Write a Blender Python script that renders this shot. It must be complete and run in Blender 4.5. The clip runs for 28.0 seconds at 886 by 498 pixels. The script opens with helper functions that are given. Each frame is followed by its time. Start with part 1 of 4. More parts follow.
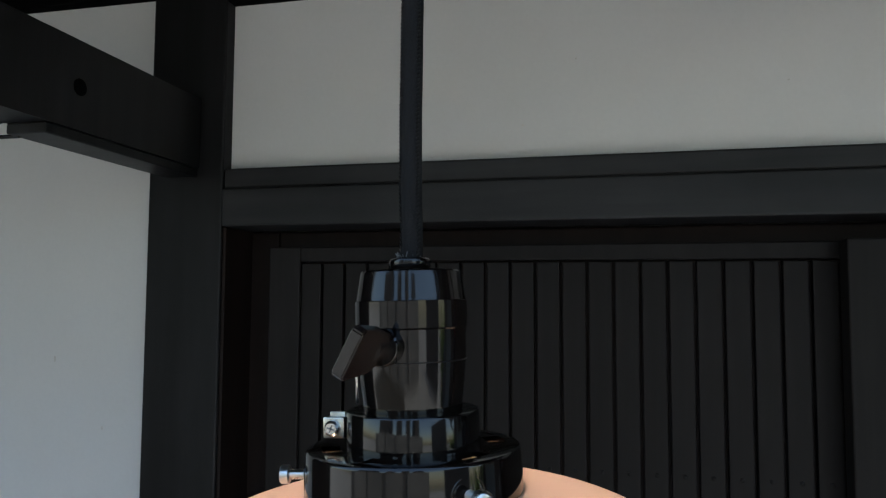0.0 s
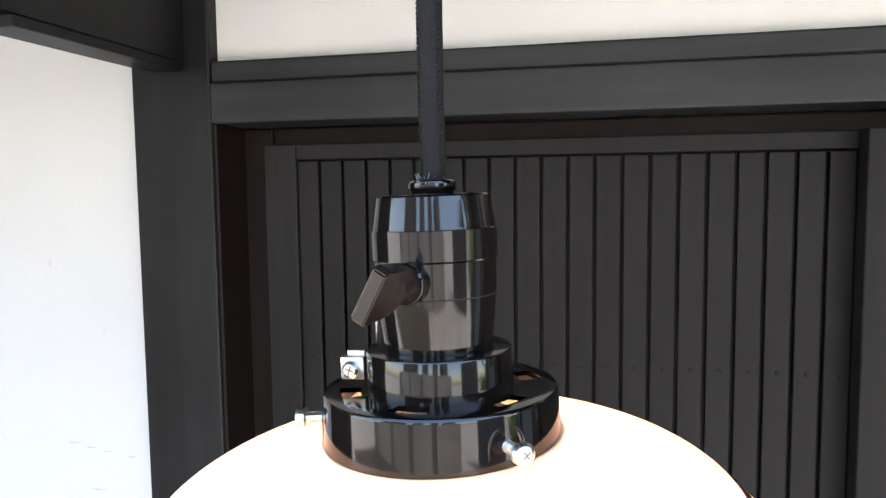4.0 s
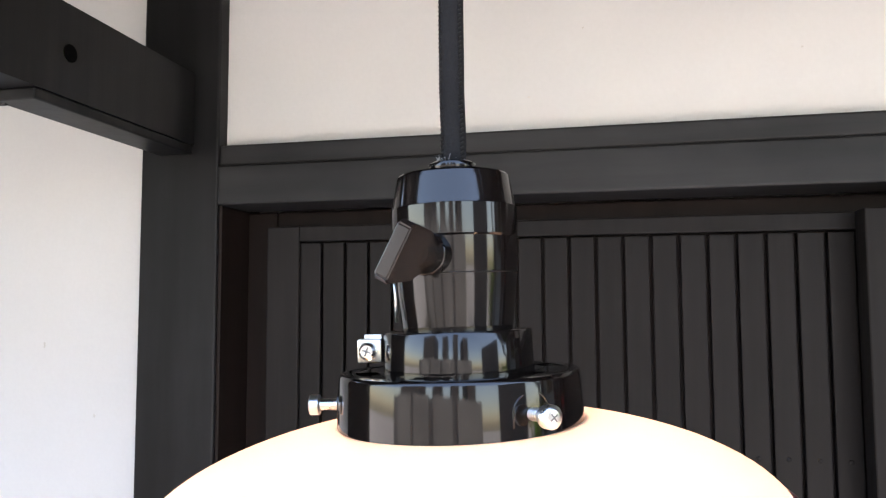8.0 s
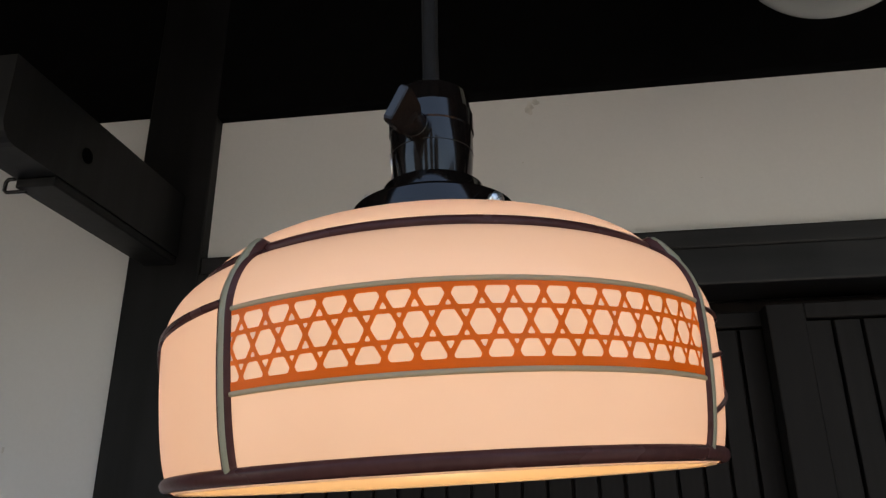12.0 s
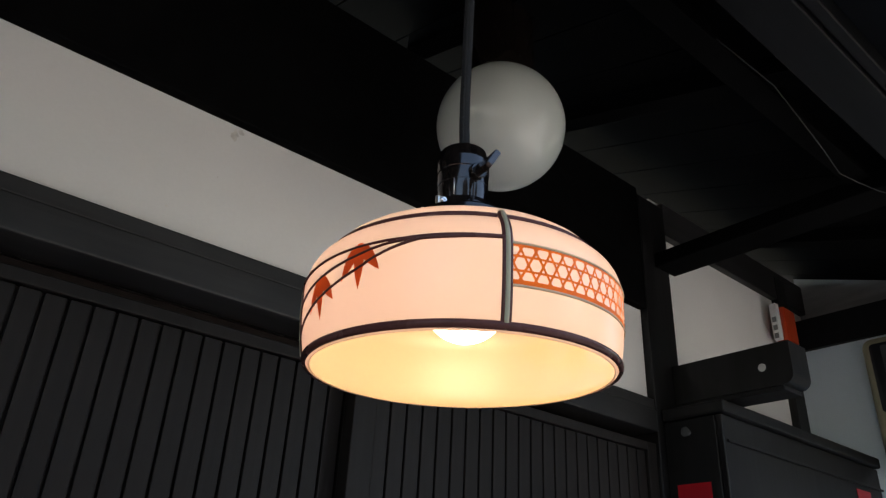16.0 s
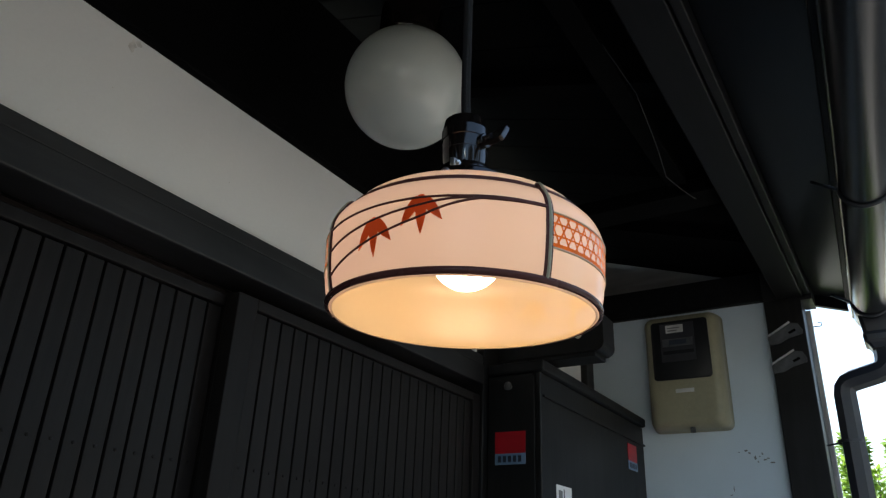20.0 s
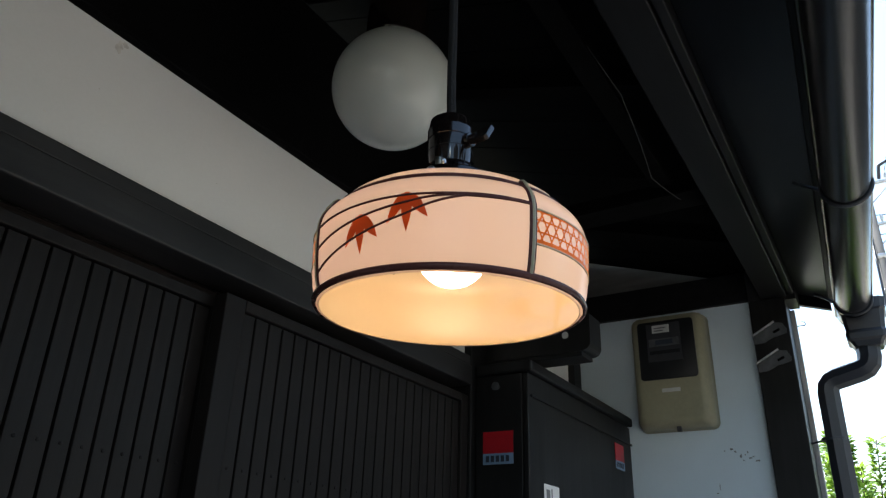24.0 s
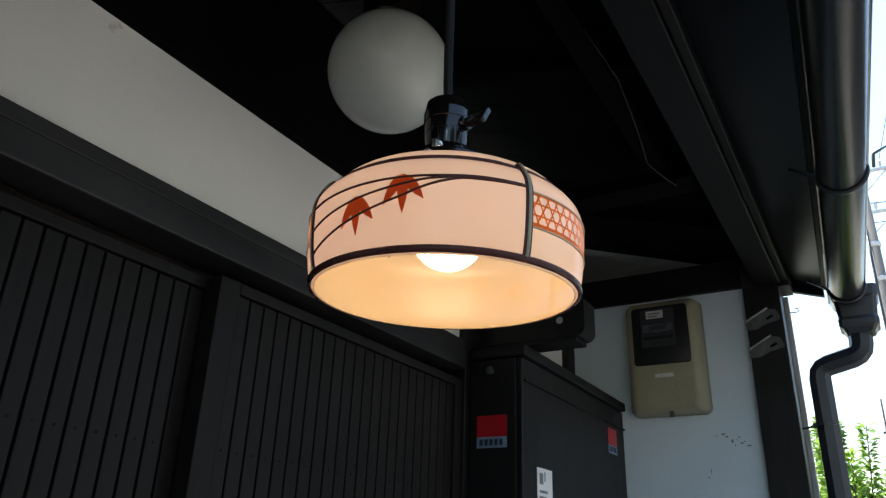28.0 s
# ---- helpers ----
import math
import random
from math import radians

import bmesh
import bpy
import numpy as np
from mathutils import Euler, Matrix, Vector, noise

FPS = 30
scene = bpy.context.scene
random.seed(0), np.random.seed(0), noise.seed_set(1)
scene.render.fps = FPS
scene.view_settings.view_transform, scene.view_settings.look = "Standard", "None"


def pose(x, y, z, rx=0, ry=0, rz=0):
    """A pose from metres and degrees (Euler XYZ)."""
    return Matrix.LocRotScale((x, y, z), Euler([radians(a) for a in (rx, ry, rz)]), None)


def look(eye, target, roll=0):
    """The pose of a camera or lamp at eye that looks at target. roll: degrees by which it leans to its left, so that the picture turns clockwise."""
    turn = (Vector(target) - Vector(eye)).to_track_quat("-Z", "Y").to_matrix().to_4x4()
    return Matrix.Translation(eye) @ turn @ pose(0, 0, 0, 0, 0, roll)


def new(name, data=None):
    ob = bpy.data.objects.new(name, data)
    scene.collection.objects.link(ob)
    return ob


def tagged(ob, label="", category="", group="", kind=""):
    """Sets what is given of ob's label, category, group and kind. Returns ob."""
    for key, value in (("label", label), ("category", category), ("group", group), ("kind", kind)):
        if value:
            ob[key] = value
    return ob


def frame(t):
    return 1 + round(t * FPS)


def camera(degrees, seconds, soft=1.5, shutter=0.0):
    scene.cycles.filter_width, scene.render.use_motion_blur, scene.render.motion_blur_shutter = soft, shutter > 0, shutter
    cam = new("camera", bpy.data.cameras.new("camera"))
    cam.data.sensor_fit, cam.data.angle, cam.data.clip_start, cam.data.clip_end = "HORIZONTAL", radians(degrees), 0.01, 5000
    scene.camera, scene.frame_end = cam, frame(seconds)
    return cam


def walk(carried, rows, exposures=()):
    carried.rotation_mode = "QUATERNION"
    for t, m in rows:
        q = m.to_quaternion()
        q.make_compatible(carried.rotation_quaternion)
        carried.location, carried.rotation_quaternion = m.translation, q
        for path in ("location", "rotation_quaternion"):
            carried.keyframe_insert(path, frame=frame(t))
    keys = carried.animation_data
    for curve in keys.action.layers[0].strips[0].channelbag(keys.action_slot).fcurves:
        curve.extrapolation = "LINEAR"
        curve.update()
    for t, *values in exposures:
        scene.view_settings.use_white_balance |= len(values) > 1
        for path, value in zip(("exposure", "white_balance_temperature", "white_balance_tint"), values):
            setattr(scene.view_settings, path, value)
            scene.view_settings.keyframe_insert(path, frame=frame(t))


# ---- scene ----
cam = camera(62.8, 28.0, 1.3)
PATH = [
    (0, (0.0711, -0.2531, 1.7070), (-0.459, 2.0113, 1.8675), 0.3),
    (0.5, (0.0619, -0.2274, 1.7234), (-0.473, 2.0405, 1.7005), 0.1),
    (1, (0.0572, -0.2158, 1.7269), (-0.4719, 2.0498, 1.5813), -0.1),
    (1.5, (0.0572, -0.2146, 1.7257), (-0.4812, 2.0487, 1.5813), -0.4),
    (2, (0.0549, -0.2181, 1.7234), (-0.4544, 2.0522, 1.5813), -0.5),
    (2.5, (0.0577, -0.2228, 1.7199), (-0.445, 2.0463, 1.5323), -0.7),
    (3, (0.0577, -0.2239, 1.7199), (-0.4508, 2.0393, 1.4949), -0.7),
    (3.5, (0.0549, -0.2263, 1.7199), (-0.4555, 2.0382, 1.5112), -0.7),
    (5.5, (0.0537, -0.2263, 1.7164), (-0.4707, 2.037, 1.5229), -0.6),
    (6, (0.0526, -0.2251, 1.7164), (-0.4754, 2.037, 1.5253), -0.7),
    (6.5, (0.0514, -0.2239, 1.7152), (-0.466, 2.0417, 1.5276), -0.6),
    (7, (0.0514, -0.2204, 1.7129), (-0.466, 2.0463, 1.5393), -0.5),
    (7.5, (0.0479, -0.2228, 1.6942), (-0.4625, 2.0498, 1.6327), -0.5),
    (8, (0.0467, -0.2284, 1.6773), (-0.4508, 2.044, 1.8453), -0.2),
    (8.5, (0.0479, -0.2329, 1.6668), (-0.4473, 2.0288, 1.9551), -0.1),
    (9, (0.0444, -0.2349, 1.6631), (-0.4415, 2.03, 1.9539), -0.2),
    (9.5, (0.0409, -0.2381, 1.6549), (-0.4333, 2.0335, 1.9259), -0.2),
    (10, (0.0479, -0.2481, 1.6350), (-0.452, 2.0113, 1.9878), -0.2),
    (10.5, (0.0502, -0.2750, 1.5977), (-0.4357, 1.9564, 2.1034), -0.0),
    (11, (0.0491, -0.2857, 1.5591), (-0.3878, 1.9144, 2.2214), 0.1),
    (11.5, (0.0526, -0.2953, 1.5416), (-0.3259, 1.8863, 2.288), -0.1),
    (13.5, (0.0327, -0.4146, 1.4634), (-0.0829, 1.6913, 2.4678), 0.4),
    (14, (0.0000, -0.5361, 1.4248), (0.0701, 1.5441, 2.4865), 1.2),
    (14.5, (-0.1659, -0.5758, 1.3839), (0.5268, 1.3829, 2.4503), 0.6),
    (15, (-0.2885, -0.5384, 1.3816), (0.8141, 1.2626, 2.3791), 1.6),
    (15.5, (-0.2955, -0.4205, 1.3921), (0.9449, 1.2684, 2.4234), 2.6),
    (16, (-0.3025, -0.3609, 1.3956), (1.0021, 1.2614, 2.4562), 3.1),
    (16.5, (-0.3714, -0.3329, 1.3828), (1.1178, 1.1516, 2.4001), 3.8),
    (17, (-0.4298, -0.3060, 1.3711), (1.2906, 0.9414, 2.3417), 3.3),
    (17.5, (-0.4555, -0.2850, 1.3629), (1.3479, 0.8304, 2.3429), 2.7),
    (18, (-0.4579, -0.2885, 1.3629), (1.3747, 0.7814, 2.3394), 1.8),
    (18.5, (-0.4614, -0.2908, 1.3606), (1.3596, 0.8024, 2.3335), 1.9),
    (19, (-0.4625, -0.2908, 1.3606), (1.3362, 0.8445, 2.3265), 2.3),
    (19.5, (-0.4567, -0.2827, 1.3594), (1.3327, 0.8713, 2.3207), 2.5),
    (20, (-0.4520, -0.2780, 1.3606), (1.3397, 0.8795, 2.3137), 2.5),
    (20.5, (-0.4544, -0.2815, 1.3594), (1.3339, 0.8795, 2.3137), 2.4),
    (21, (-0.4520, -0.2792, 1.3582), (1.3397, 0.8702, 2.3207), 2.1),
    (21.5, (-0.4544, -0.2815, 1.3571), (1.3397, 0.8515, 2.3347), 1.9),
    (23.5, (-0.4555, -0.2838, 1.3547), (1.349, 0.8421, 2.3207), 1.9),
    (24, (-0.4555, -0.2827, 1.3536), (1.3525, 0.841, 2.316), 1.9),
    (24.5, (-0.4567, -0.2838, 1.3524), (1.3514, 0.8433, 2.3125), 1.9),
    (25, (-0.4532, -0.2815, 1.3547), (1.3596, 0.8445, 2.3031), 2.0),
    (25.5, (-0.4544, -0.2815, 1.3524), (1.3607, 0.8456, 2.2973), 2.1),
    (26, (-0.4555, -0.2838, 1.3536), (1.3631, 0.8421, 2.2915), 2.2),
    (26.5, (-0.4555, -0.2827, 1.3524), (1.3677, 0.8375, 2.2903), 2.0),
    (27, (-0.4555, -0.2827, 1.3512), (1.3712, 0.8363, 2.2821), 2.1),
    (27.5, (-0.4555, -0.2827, 1.3524), (1.3747, 0.8351, 2.2786), 2.1),
    (28, (-0.4544, -0.2815, 1.3524), (1.3794, 0.8375, 2.2716), 2.1),
]

# ---------------------------------------------------------------- exposure
EXPOSURES = [(0.0, 1.70, 6050, 7), (0.5, 2.2, 6250, 9), (1.0, 3.28, 6420, 12), (1.5, 3.45, 6450, 13), (3.0, 3.64, 6500, 14), (6.0, 3.54, 6650, 16), (7.0, 3.54, 6650, 17), (8.0, 3.42, 6700, 19),
             (9.0, 2.92, 6950, 19), (9.7, 2.55, 7150, 19), (10.3, 2.15, 7200, 17), (11.0, 1.7, 7150, 17), (11.5, 1.6, 7100, 16), (14.0, 1.36, 7050, 14), (15.0, 1.76, 6650, 13),
             (16.0, 1.96, 6600, 14), (17.0, 1.93, 6600, 12), (18.0, 1.73, 6450, 10), (20.0, 1.47, 6400, 9), (25.0, 1.56, 6400, 9), (28.0, 1.5, 6400, 9)]
walk(cam, [(t, look(eye, target, roll)) for t, eye, target, roll in PATH], EXPOSURES)

# ---------------------------------------------------------------- light
world = bpy.data.worlds.new("sky")
scene.world = world
world.use_nodes = True
wn = world.node_tree.nodes
sky = wn.new("ShaderNodeTexSky")
sky.sky_type, sky.sun_disc = "NISHITA", False
SUN_EL, SUN_AZ = radians(64), radians(25)
sky.sun_elevation, sky.sun_rotation = SUN_EL, SUN_AZ
sky.dust_density, sky.air_density = 1.3, 1.4
wn["Background"].inputs["Strength"].default_value = 0.15
world.node_tree.links.new(sky.outputs[0], wn["Background"].inputs["Color"])

sun = new("sun", bpy.data.lights.new("sun", "SUN"))
sun.data.energy, sun.data.angle, sun.data.color = 4.8, radians(0.6), (1.0, 0.96, 0.91)
sun_from = Vector((math.sin(SUN_AZ) * math.cos(SUN_EL), math.cos(SUN_AZ) * math.cos(SUN_EL), math.sin(SUN_EL)))
sun.matrix_world = look(sun_from * 30, (0, 0, 0))


# ---------------------------------------------------------------- materials
def material(name, colour, rough=0.6, metal=0.0, grain=(60.0, 0.12), stain=(4.0, 0.1), bump=0.2, stretch=(1, 1, 1), coat=0.0, vary=0.0, spec=0.5, ior=1.45, spread=0.08):
    """Principled surface with fine grain, broad stains, bump and a random shade for each piece."""
    m = bpy.data.materials.new(name)
    m.use_nodes = True
    n, l = m.node_tree.nodes, m.node_tree.links
    b = n["Principled BSDF"]
    b.inputs["Metallic"].default_value, b.inputs["Coat Weight"].default_value = metal, coat
    b.inputs["IOR"].default_value, b.inputs["Specular IOR Level"].default_value = ior, spec
    co = n.new("ShaderNodeTexCoord")
    mp = n.new("ShaderNodeMapping")
    mp.inputs["Scale"].default_value = stretch
    l.new(co.outputs["Object"], mp.inputs["Vector"])
    fine, broad = n.new("ShaderNodeTexNoise"), n.new("ShaderNodeTexNoise")
    fine.inputs["Scale"].default_value, fine.inputs["Detail"].default_value = grain[0], 6
    broad.inputs["Scale"].default_value, broad.inputs["Detail"].default_value = stain[0], 4
    l.new(mp.outputs[0], fine.inputs["Vector"])
    l.new(co.outputs["Object"], broad.inputs["Vector"])
    total = None
    for tex, amount in ((fine, grain[1]), (broad, stain[1])):
        r = n.new("ShaderNodeMapRange")
        r.inputs["From Min"].default_value, r.inputs["From Max"].default_value = 0.3, 0.7
        r.inputs["To Min"].default_value, r.inputs["To Max"].default_value = 1 - amount, 1 + amount
        l.new(tex.outputs["Fac"], r.inputs["Value"])
        if total is None:
            total = r.outputs[0]
        else:
            mu = n.new("ShaderNodeMath")
            mu.operation = "MULTIPLY"
            l.new(total, mu.inputs[0]), l.new(r.outputs[0], mu.inputs[1])
            total = mu.outputs[0]
    if vary:
        info = n.new("ShaderNodeObjectInfo")
        r = n.new("ShaderNodeMapRange")
        r.inputs["To Min"].default_value, r.inputs["To Max"].default_value = 1 - vary, 1 + vary
        l.new(info.outputs["Random"], r.inputs["Value"])
        mu = n.new("ShaderNodeMath")
        mu.operation = "MULTIPLY"
        l.new(total, mu.inputs[0]), l.new(r.outputs[0], mu.inputs[1])
        total = mu.outputs[0]
    mix = n.new("ShaderNodeVectorMath")
    mix.operation = "SCALE"
    mix.inputs[0].default_value = colour
    l.new(total, mix.inputs["Scale"])
    l.new(mix.outputs[0], b.inputs["Base Color"])
    rr = n.new("ShaderNodeMapRange")
    rr.inputs["To Min"].default_value, rr.inputs["To Max"].default_value = max(rough - spread, 0.02), min(rough + spread, 1)
    l.new(broad.outputs["Fac"], rr.inputs["Value"])
    l.new(rr.outputs[0], b.inputs["Roughness"])
    if bump:
        bp = n.new("ShaderNodeBump")
        bp.inputs["Strength"].default_value, bp.inputs["Distance"].default_value = bump, 0.002
        l.new(fine.outputs["Fac"], bp.inputs["Height"])
        l.new(bp.outputs[0], b.inputs["Normal"])
    return m


PLASTER = material("white_plaster", (0.65, 0.645, 0.625), 0.9, grain=(180, 0.012), stain=(2.5, 0.05), bump=0.05)
BLACKWOOD = material("black_stained_wood", (0.0100, 0.0099, 0.0102), 0.45, spec=0.25, grain=(40, 0.3), stain=(6, 0.4), bump=0.25, stretch=(1, 1, 0.08), vary=0.12)
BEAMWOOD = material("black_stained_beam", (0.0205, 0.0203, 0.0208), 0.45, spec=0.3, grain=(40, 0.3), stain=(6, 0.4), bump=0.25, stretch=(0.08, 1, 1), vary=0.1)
DARKBEAM = material("deep_black_beam", (0.0062, 0.0063, 0.0070), 0.5, spec=0.16, grain=(40, 0.3), stain=(3, 0.35), bump=0.25, stretch=(0.08, 1, 1), vary=0.1)
# Near-black: the darkness under the eave is put into this wood's colour.
SHADOWBOARD = material("shadow_dark_board", (0.0028, 0.0028, 0.0029), 0.85, spec=0.04, grain=(30, 0.3), stain=(2, 0.2), bump=0.2, stretch=(1, 0.08, 1), vary=0.15)
SLATWOOD = material("charcoal_door_slat", (0.0144, 0.0129, 0.0123), 0.42, spec=0.12, grain=(70, 0.16), stain=(5, 0.15), bump=0.25, stretch=(1, 1, 0.05), vary=0.08)
BROWNWOOD = material("dark_brown_wood", (0.0105, 0.0066, 0.0054), 0.6, spec=0.2, grain=(50, 0.3), stain=(4, 0.2), bump=0.2, stretch=(1, 1, 0.06))
BAKELITE = material("black_bakelite", (0.0060, 0.0046, 0.0040), 0.08, grain=(20, 0.05), stain=(8, 0.1), bump=0.008, ior=1.45)
SEAM = material("black_cord_seam", (0.0022, 0.0022, 0.0024), 0.5, bump=0.0)
KEYLITE = material("brown_black_bakelite", (0.012, 0.0080, 0.0064), 0.26, grain=(20, 0.05), stain=(8, 0.1), bump=0.02, ior=1.55)
CORD = material("black_woven_cord", (0.0115, 0.0115, 0.0122), 0.8, spec=0.2, grain=(1400, 0.25), stain=(40, 0.15), bump=0.25)
CHROME = material("bright_nickel", (0.75, 0.74, 0.72), 0.28, metal=1.0, grain=(200, 0.08), stain=(30, 0.08), bump=0.05)
ZINC = material("zinc_plate", (0.62, 0.60, 0.52), 0.3, metal=1.0, grain=(300, 0.15), stain=(60, 0.15), bump=0.1)
ENAMEL = material("dark_brown_enamel", (0.070, 0.0280, 0.0250), 0.28, grain=(300, 0.1), stain=(30, 0.15), bump=0.05, ior=1.3, spec=0.3)
GREYMETAL = material("dark_grey_gutter", (0.011, 0.012, 0.014), 0.26, grain=(20, 0.06), stain=(0.8, 0.12), bump=0.02)
PIPE = material("charcoal_pipe", (0.021, 0.024, 0.031), 0.4, grain=(40, 0.06), stain=(4, 0.1), bump=0.03)
METERCASE = material("beige_meter_case", (0.25, 0.235, 0.155), 0.5, grain=(90, 0.05), stain=(7, 0.12), bump=0.05)
GALV = material("galvanised_steel", (0.50, 0.51, 0.51), 0.45, metal=0.6, grain=(80, 0.12), stain=(20, 0.15), bump=0.1)
BULBBASE = material("white_bulb_plastic", (0.75, 0.73, 0.70), 0.35, grain=(40, 0.03), stain=(20, 0.04), bump=0.0)
RED = material("red_sticker", (0.38, 0.010, 0.018), 0.35, grain=(50, 0.04), stain=(10, 0.08), bump=0.0)
BLUEGREY = material("pale_blue_sticker", (0.16, 0.25, 0.36), 0.4, grain=(50, 0.04), stain=(20, 0.15), bump=0.0)
DARKINK = material("dark_ink", (0.02, 0.03, 0.05), 0.5, bump=0.0)
WHITEPAPER = material("white_paper", (0.7, 0.7, 0.69), 0.6, grain=(60, 0.03), stain=(20, 0.06), bump=0.02)
PLATEGREY = material("grey_printed_plate", (0.48, 0.48, 0.46), 0.5, grain=(60, 0.05), stain=(20, 0.1), bump=0.0)
DIALGREY = material("blue_grey_dial", (0.022, 0.024, 0.029), 0.5, grain=(60, 0.08), stain=(20, 0.15), bump=0.0)
LUG = material("dull_grey_steel", (0.075, 0.078, 0.082), 0.55, metal=0.3, grain=(80, 0.15), stain=(20, 0.2), bump=0.1)
DARKLUG = material("dusty_grey_cable", (0.018, 0.018, 0.018), 0.6, bump=0.0)
BULBINK = material("tan_bulb_print", (0.40, 0.30, 0.18), 0.6, bump=0.0)
GREYINK = material("grey_ink", (0.16, 0.16, 0.16), 0.6, bump=0.0)
ORANGE = material("orange_plastic", (0.40, 0.045, 0.012), 0.4, grain=(30, 0.05), stain=(9, 0.1), bump=0.02)
CONCRETE = material("warm_grey_concrete", (0.252, 0.236, 0.208), 0.9, grain=(60, 0.15), stain=(1.2, 0.2), bump=0.3)
ROOFTILE = material("grey_roof_tile", (0.10, 0.10, 0.105), 0.6, grain=(30, 0.15), stain=(2, 0.2), bump=0.2)
BARK = material("grey_bark", (0.10, 0.08, 0.06), 0.9, grain=(60, 0.3), stain=(8, 0.2), bump=0.4)
POLE = material("concrete_pole", (0.12, 0.115, 0.11), 0.85, grain=(40, 0.1), stain=(2, 0.15), bump=0.1)
WIRE = material("black_wire", (0.006, 0.006, 0.0065), 0.8, bump=0.0, spec=0.1)
SMEAR = material("brown_smear", (0.56, 0.54, 0.50), 0.8, grain=(60, 0.2), stain=(20, 0.15), bump=0.05)
PALEBOARD = material("pale_grey_board", (0.42, 0.43, 0.42), 0.7, grain=(50, 0.1), stain=(5, 0.12), bump=0.1, stretch=(1, 1, 0.1))
DARKPATCH = material("dark_bounce_patch", (0.035, 0.030, 0.020), 0.95, grain=(8, 0.4), stain=(0.8, 0.4), bump=0.4)
DARKWALL = material("brown_grey_wall", (0.085, 0.082, 0.076), 0.85, grain=(30, 0.15), stain=(1, 0.2), bump=0.2)
PALEBLUE = material("pale_blue_sheet", (0.30, 0.46, 0.62), 0.5, grain=(20, 0.05), stain=(2, 0.1), bump=0.05)
# Eave shade over the gable plaster is put into this grey.
GABLEDARK = material("gable_shadow_grey", (0.20, 0.20, 0.195), 0.8, grain=(50, 0.15), stain=(3, 0.15), bump=0.15, stretch=(1, 0.1, 1))
DARKBLOCK = material("dark_reflected_block", (0.030, 0.028, 0.025), 0.8, grain=(20, 0.2), stain=(1, 0.3), bump=0.2, stretch=(1, 1, 0.1))
PALEWALL = material("pale_brown_plaster", (0.18, 0.17, 0.15), 0.85, grain=(30, 0.1), stain=(0.7, 0.2), bump=0.1)
# Glossy black; the blue tint paints in the sky's sheen on the eave.
EAVESHEEN = material("sky_sheen_eave_paint", (0.0055, 0.0068, 0.0090), 0.32, spec=0.3, grain=(30, 0.2), stain=(2, 0.3), bump=0.06, stretch=(0.1, 1, 1))
# White plaster again; blue skylight on the side wall is put into the colour.
SKYLITPLASTER = material("skylit_white_plaster", (0.53, 0.615, 0.67), 0.9, grain=(180, 0.012), stain=(2.5, 0.06), bump=0.05)
METERGLASS = material("dark_meter_glass", (0.010, 0.011, 0.013), 0.35, grain=(20, 0.05), stain=(9, 0.2), bump=0.0, spec=0.25)
GLASSGLOBE = material("milk_glass", (0.42, 0.44, 0.41), 0.03, grain=(10, 0.02), stain=(5, 0.04), bump=0.0, ior=1.5, spread=0.008)


def leaf_material():
    m = material("green_leaf", (0.13, 0.225, 0.035), 0.4, grain=(60, 0.2), stain=(3, 0.3), bump=0.1)
    n, l = m.node_tree.nodes, m.node_tree.links
    b, out = n["Principled BSDF"], n["Material Output"]
    tr, mx = n.new("ShaderNodeBsdfTranslucent"), n.new("ShaderNodeMixShader")
    tr.inputs["Color"].default_value = (0.34, 0.52, 0.07, 1)
    mx.inputs[0].default_value = 0.4
    l.new(b.outputs[0], mx.inputs[1]), l.new(tr.outputs[0], mx.inputs[2]), l.new(mx.outputs[0], out.inputs[0])
    return m


def shade_material(name, colour, through_colour, share, rough=0.1):
    """Milk glass: glossy outside, lets the lamp's light through diffusely."""
    m = material(name, colour, rough, grain=(40, 0.015), stain=(9, 0.035), bump=0.0, ior=1.38, spread=0.03)
    n, l = m.node_tree.nodes, m.node_tree.links
    b, out = n["Principled BSDF"], n["Material Output"]
    tr, mx = n.new("ShaderNodeBsdfTranslucent"), n.new("ShaderNodeMixShader")
    tr.inputs["Color"].default_value = (*through_colour, 1)
    mx.inputs[0].default_value = share
    l.new(b.outputs[0], mx.inputs[1]), l.new(tr.outputs[0], mx.inputs[2]), l.new(mx.outputs[0], out.inputs[0])
    return m


def glow(name, colour, strength):
    m = bpy.data.materials.new(name)
    m.use_nodes = True
    b = m.node_tree.nodes["Principled BSDF"]
    b.inputs["Emission Color"].default_value, b.inputs["Emission Strength"].default_value = (*colour, 1), strength
    b.inputs["Base Color"].default_value = (0.8, 0.75, 0.65, 1)
    b.inputs["Roughness"].default_value = 0.25
    return m


LEAF = leaf_material()
SHADEGLASS = shade_material("milk_glass_shade", (0.51, 0.450, 0.300), (0.84, 0.705, 0.735), 0.29, 0.23)
OLIVE = shade_material("olive_grey_enamel", (0.38, 0.36, 0.25), (0.40, 0.34, 0.18), 0.30, 0.35)
BANDPAINT = shade_material("orange_red_glaze", (0.56, 0.105, 0.012), (0.78, 0.27, 0.030), 0.55, 0.3)
LEAFPAINT = shade_material("rust_red_glaze", (0.42, 0.05, 0.014), (0.60, 0.115, 0.020), 0.5, 0.3)
BULB = glow("lit_bulb", (1.0, 0.628, 0.376), 10.0)


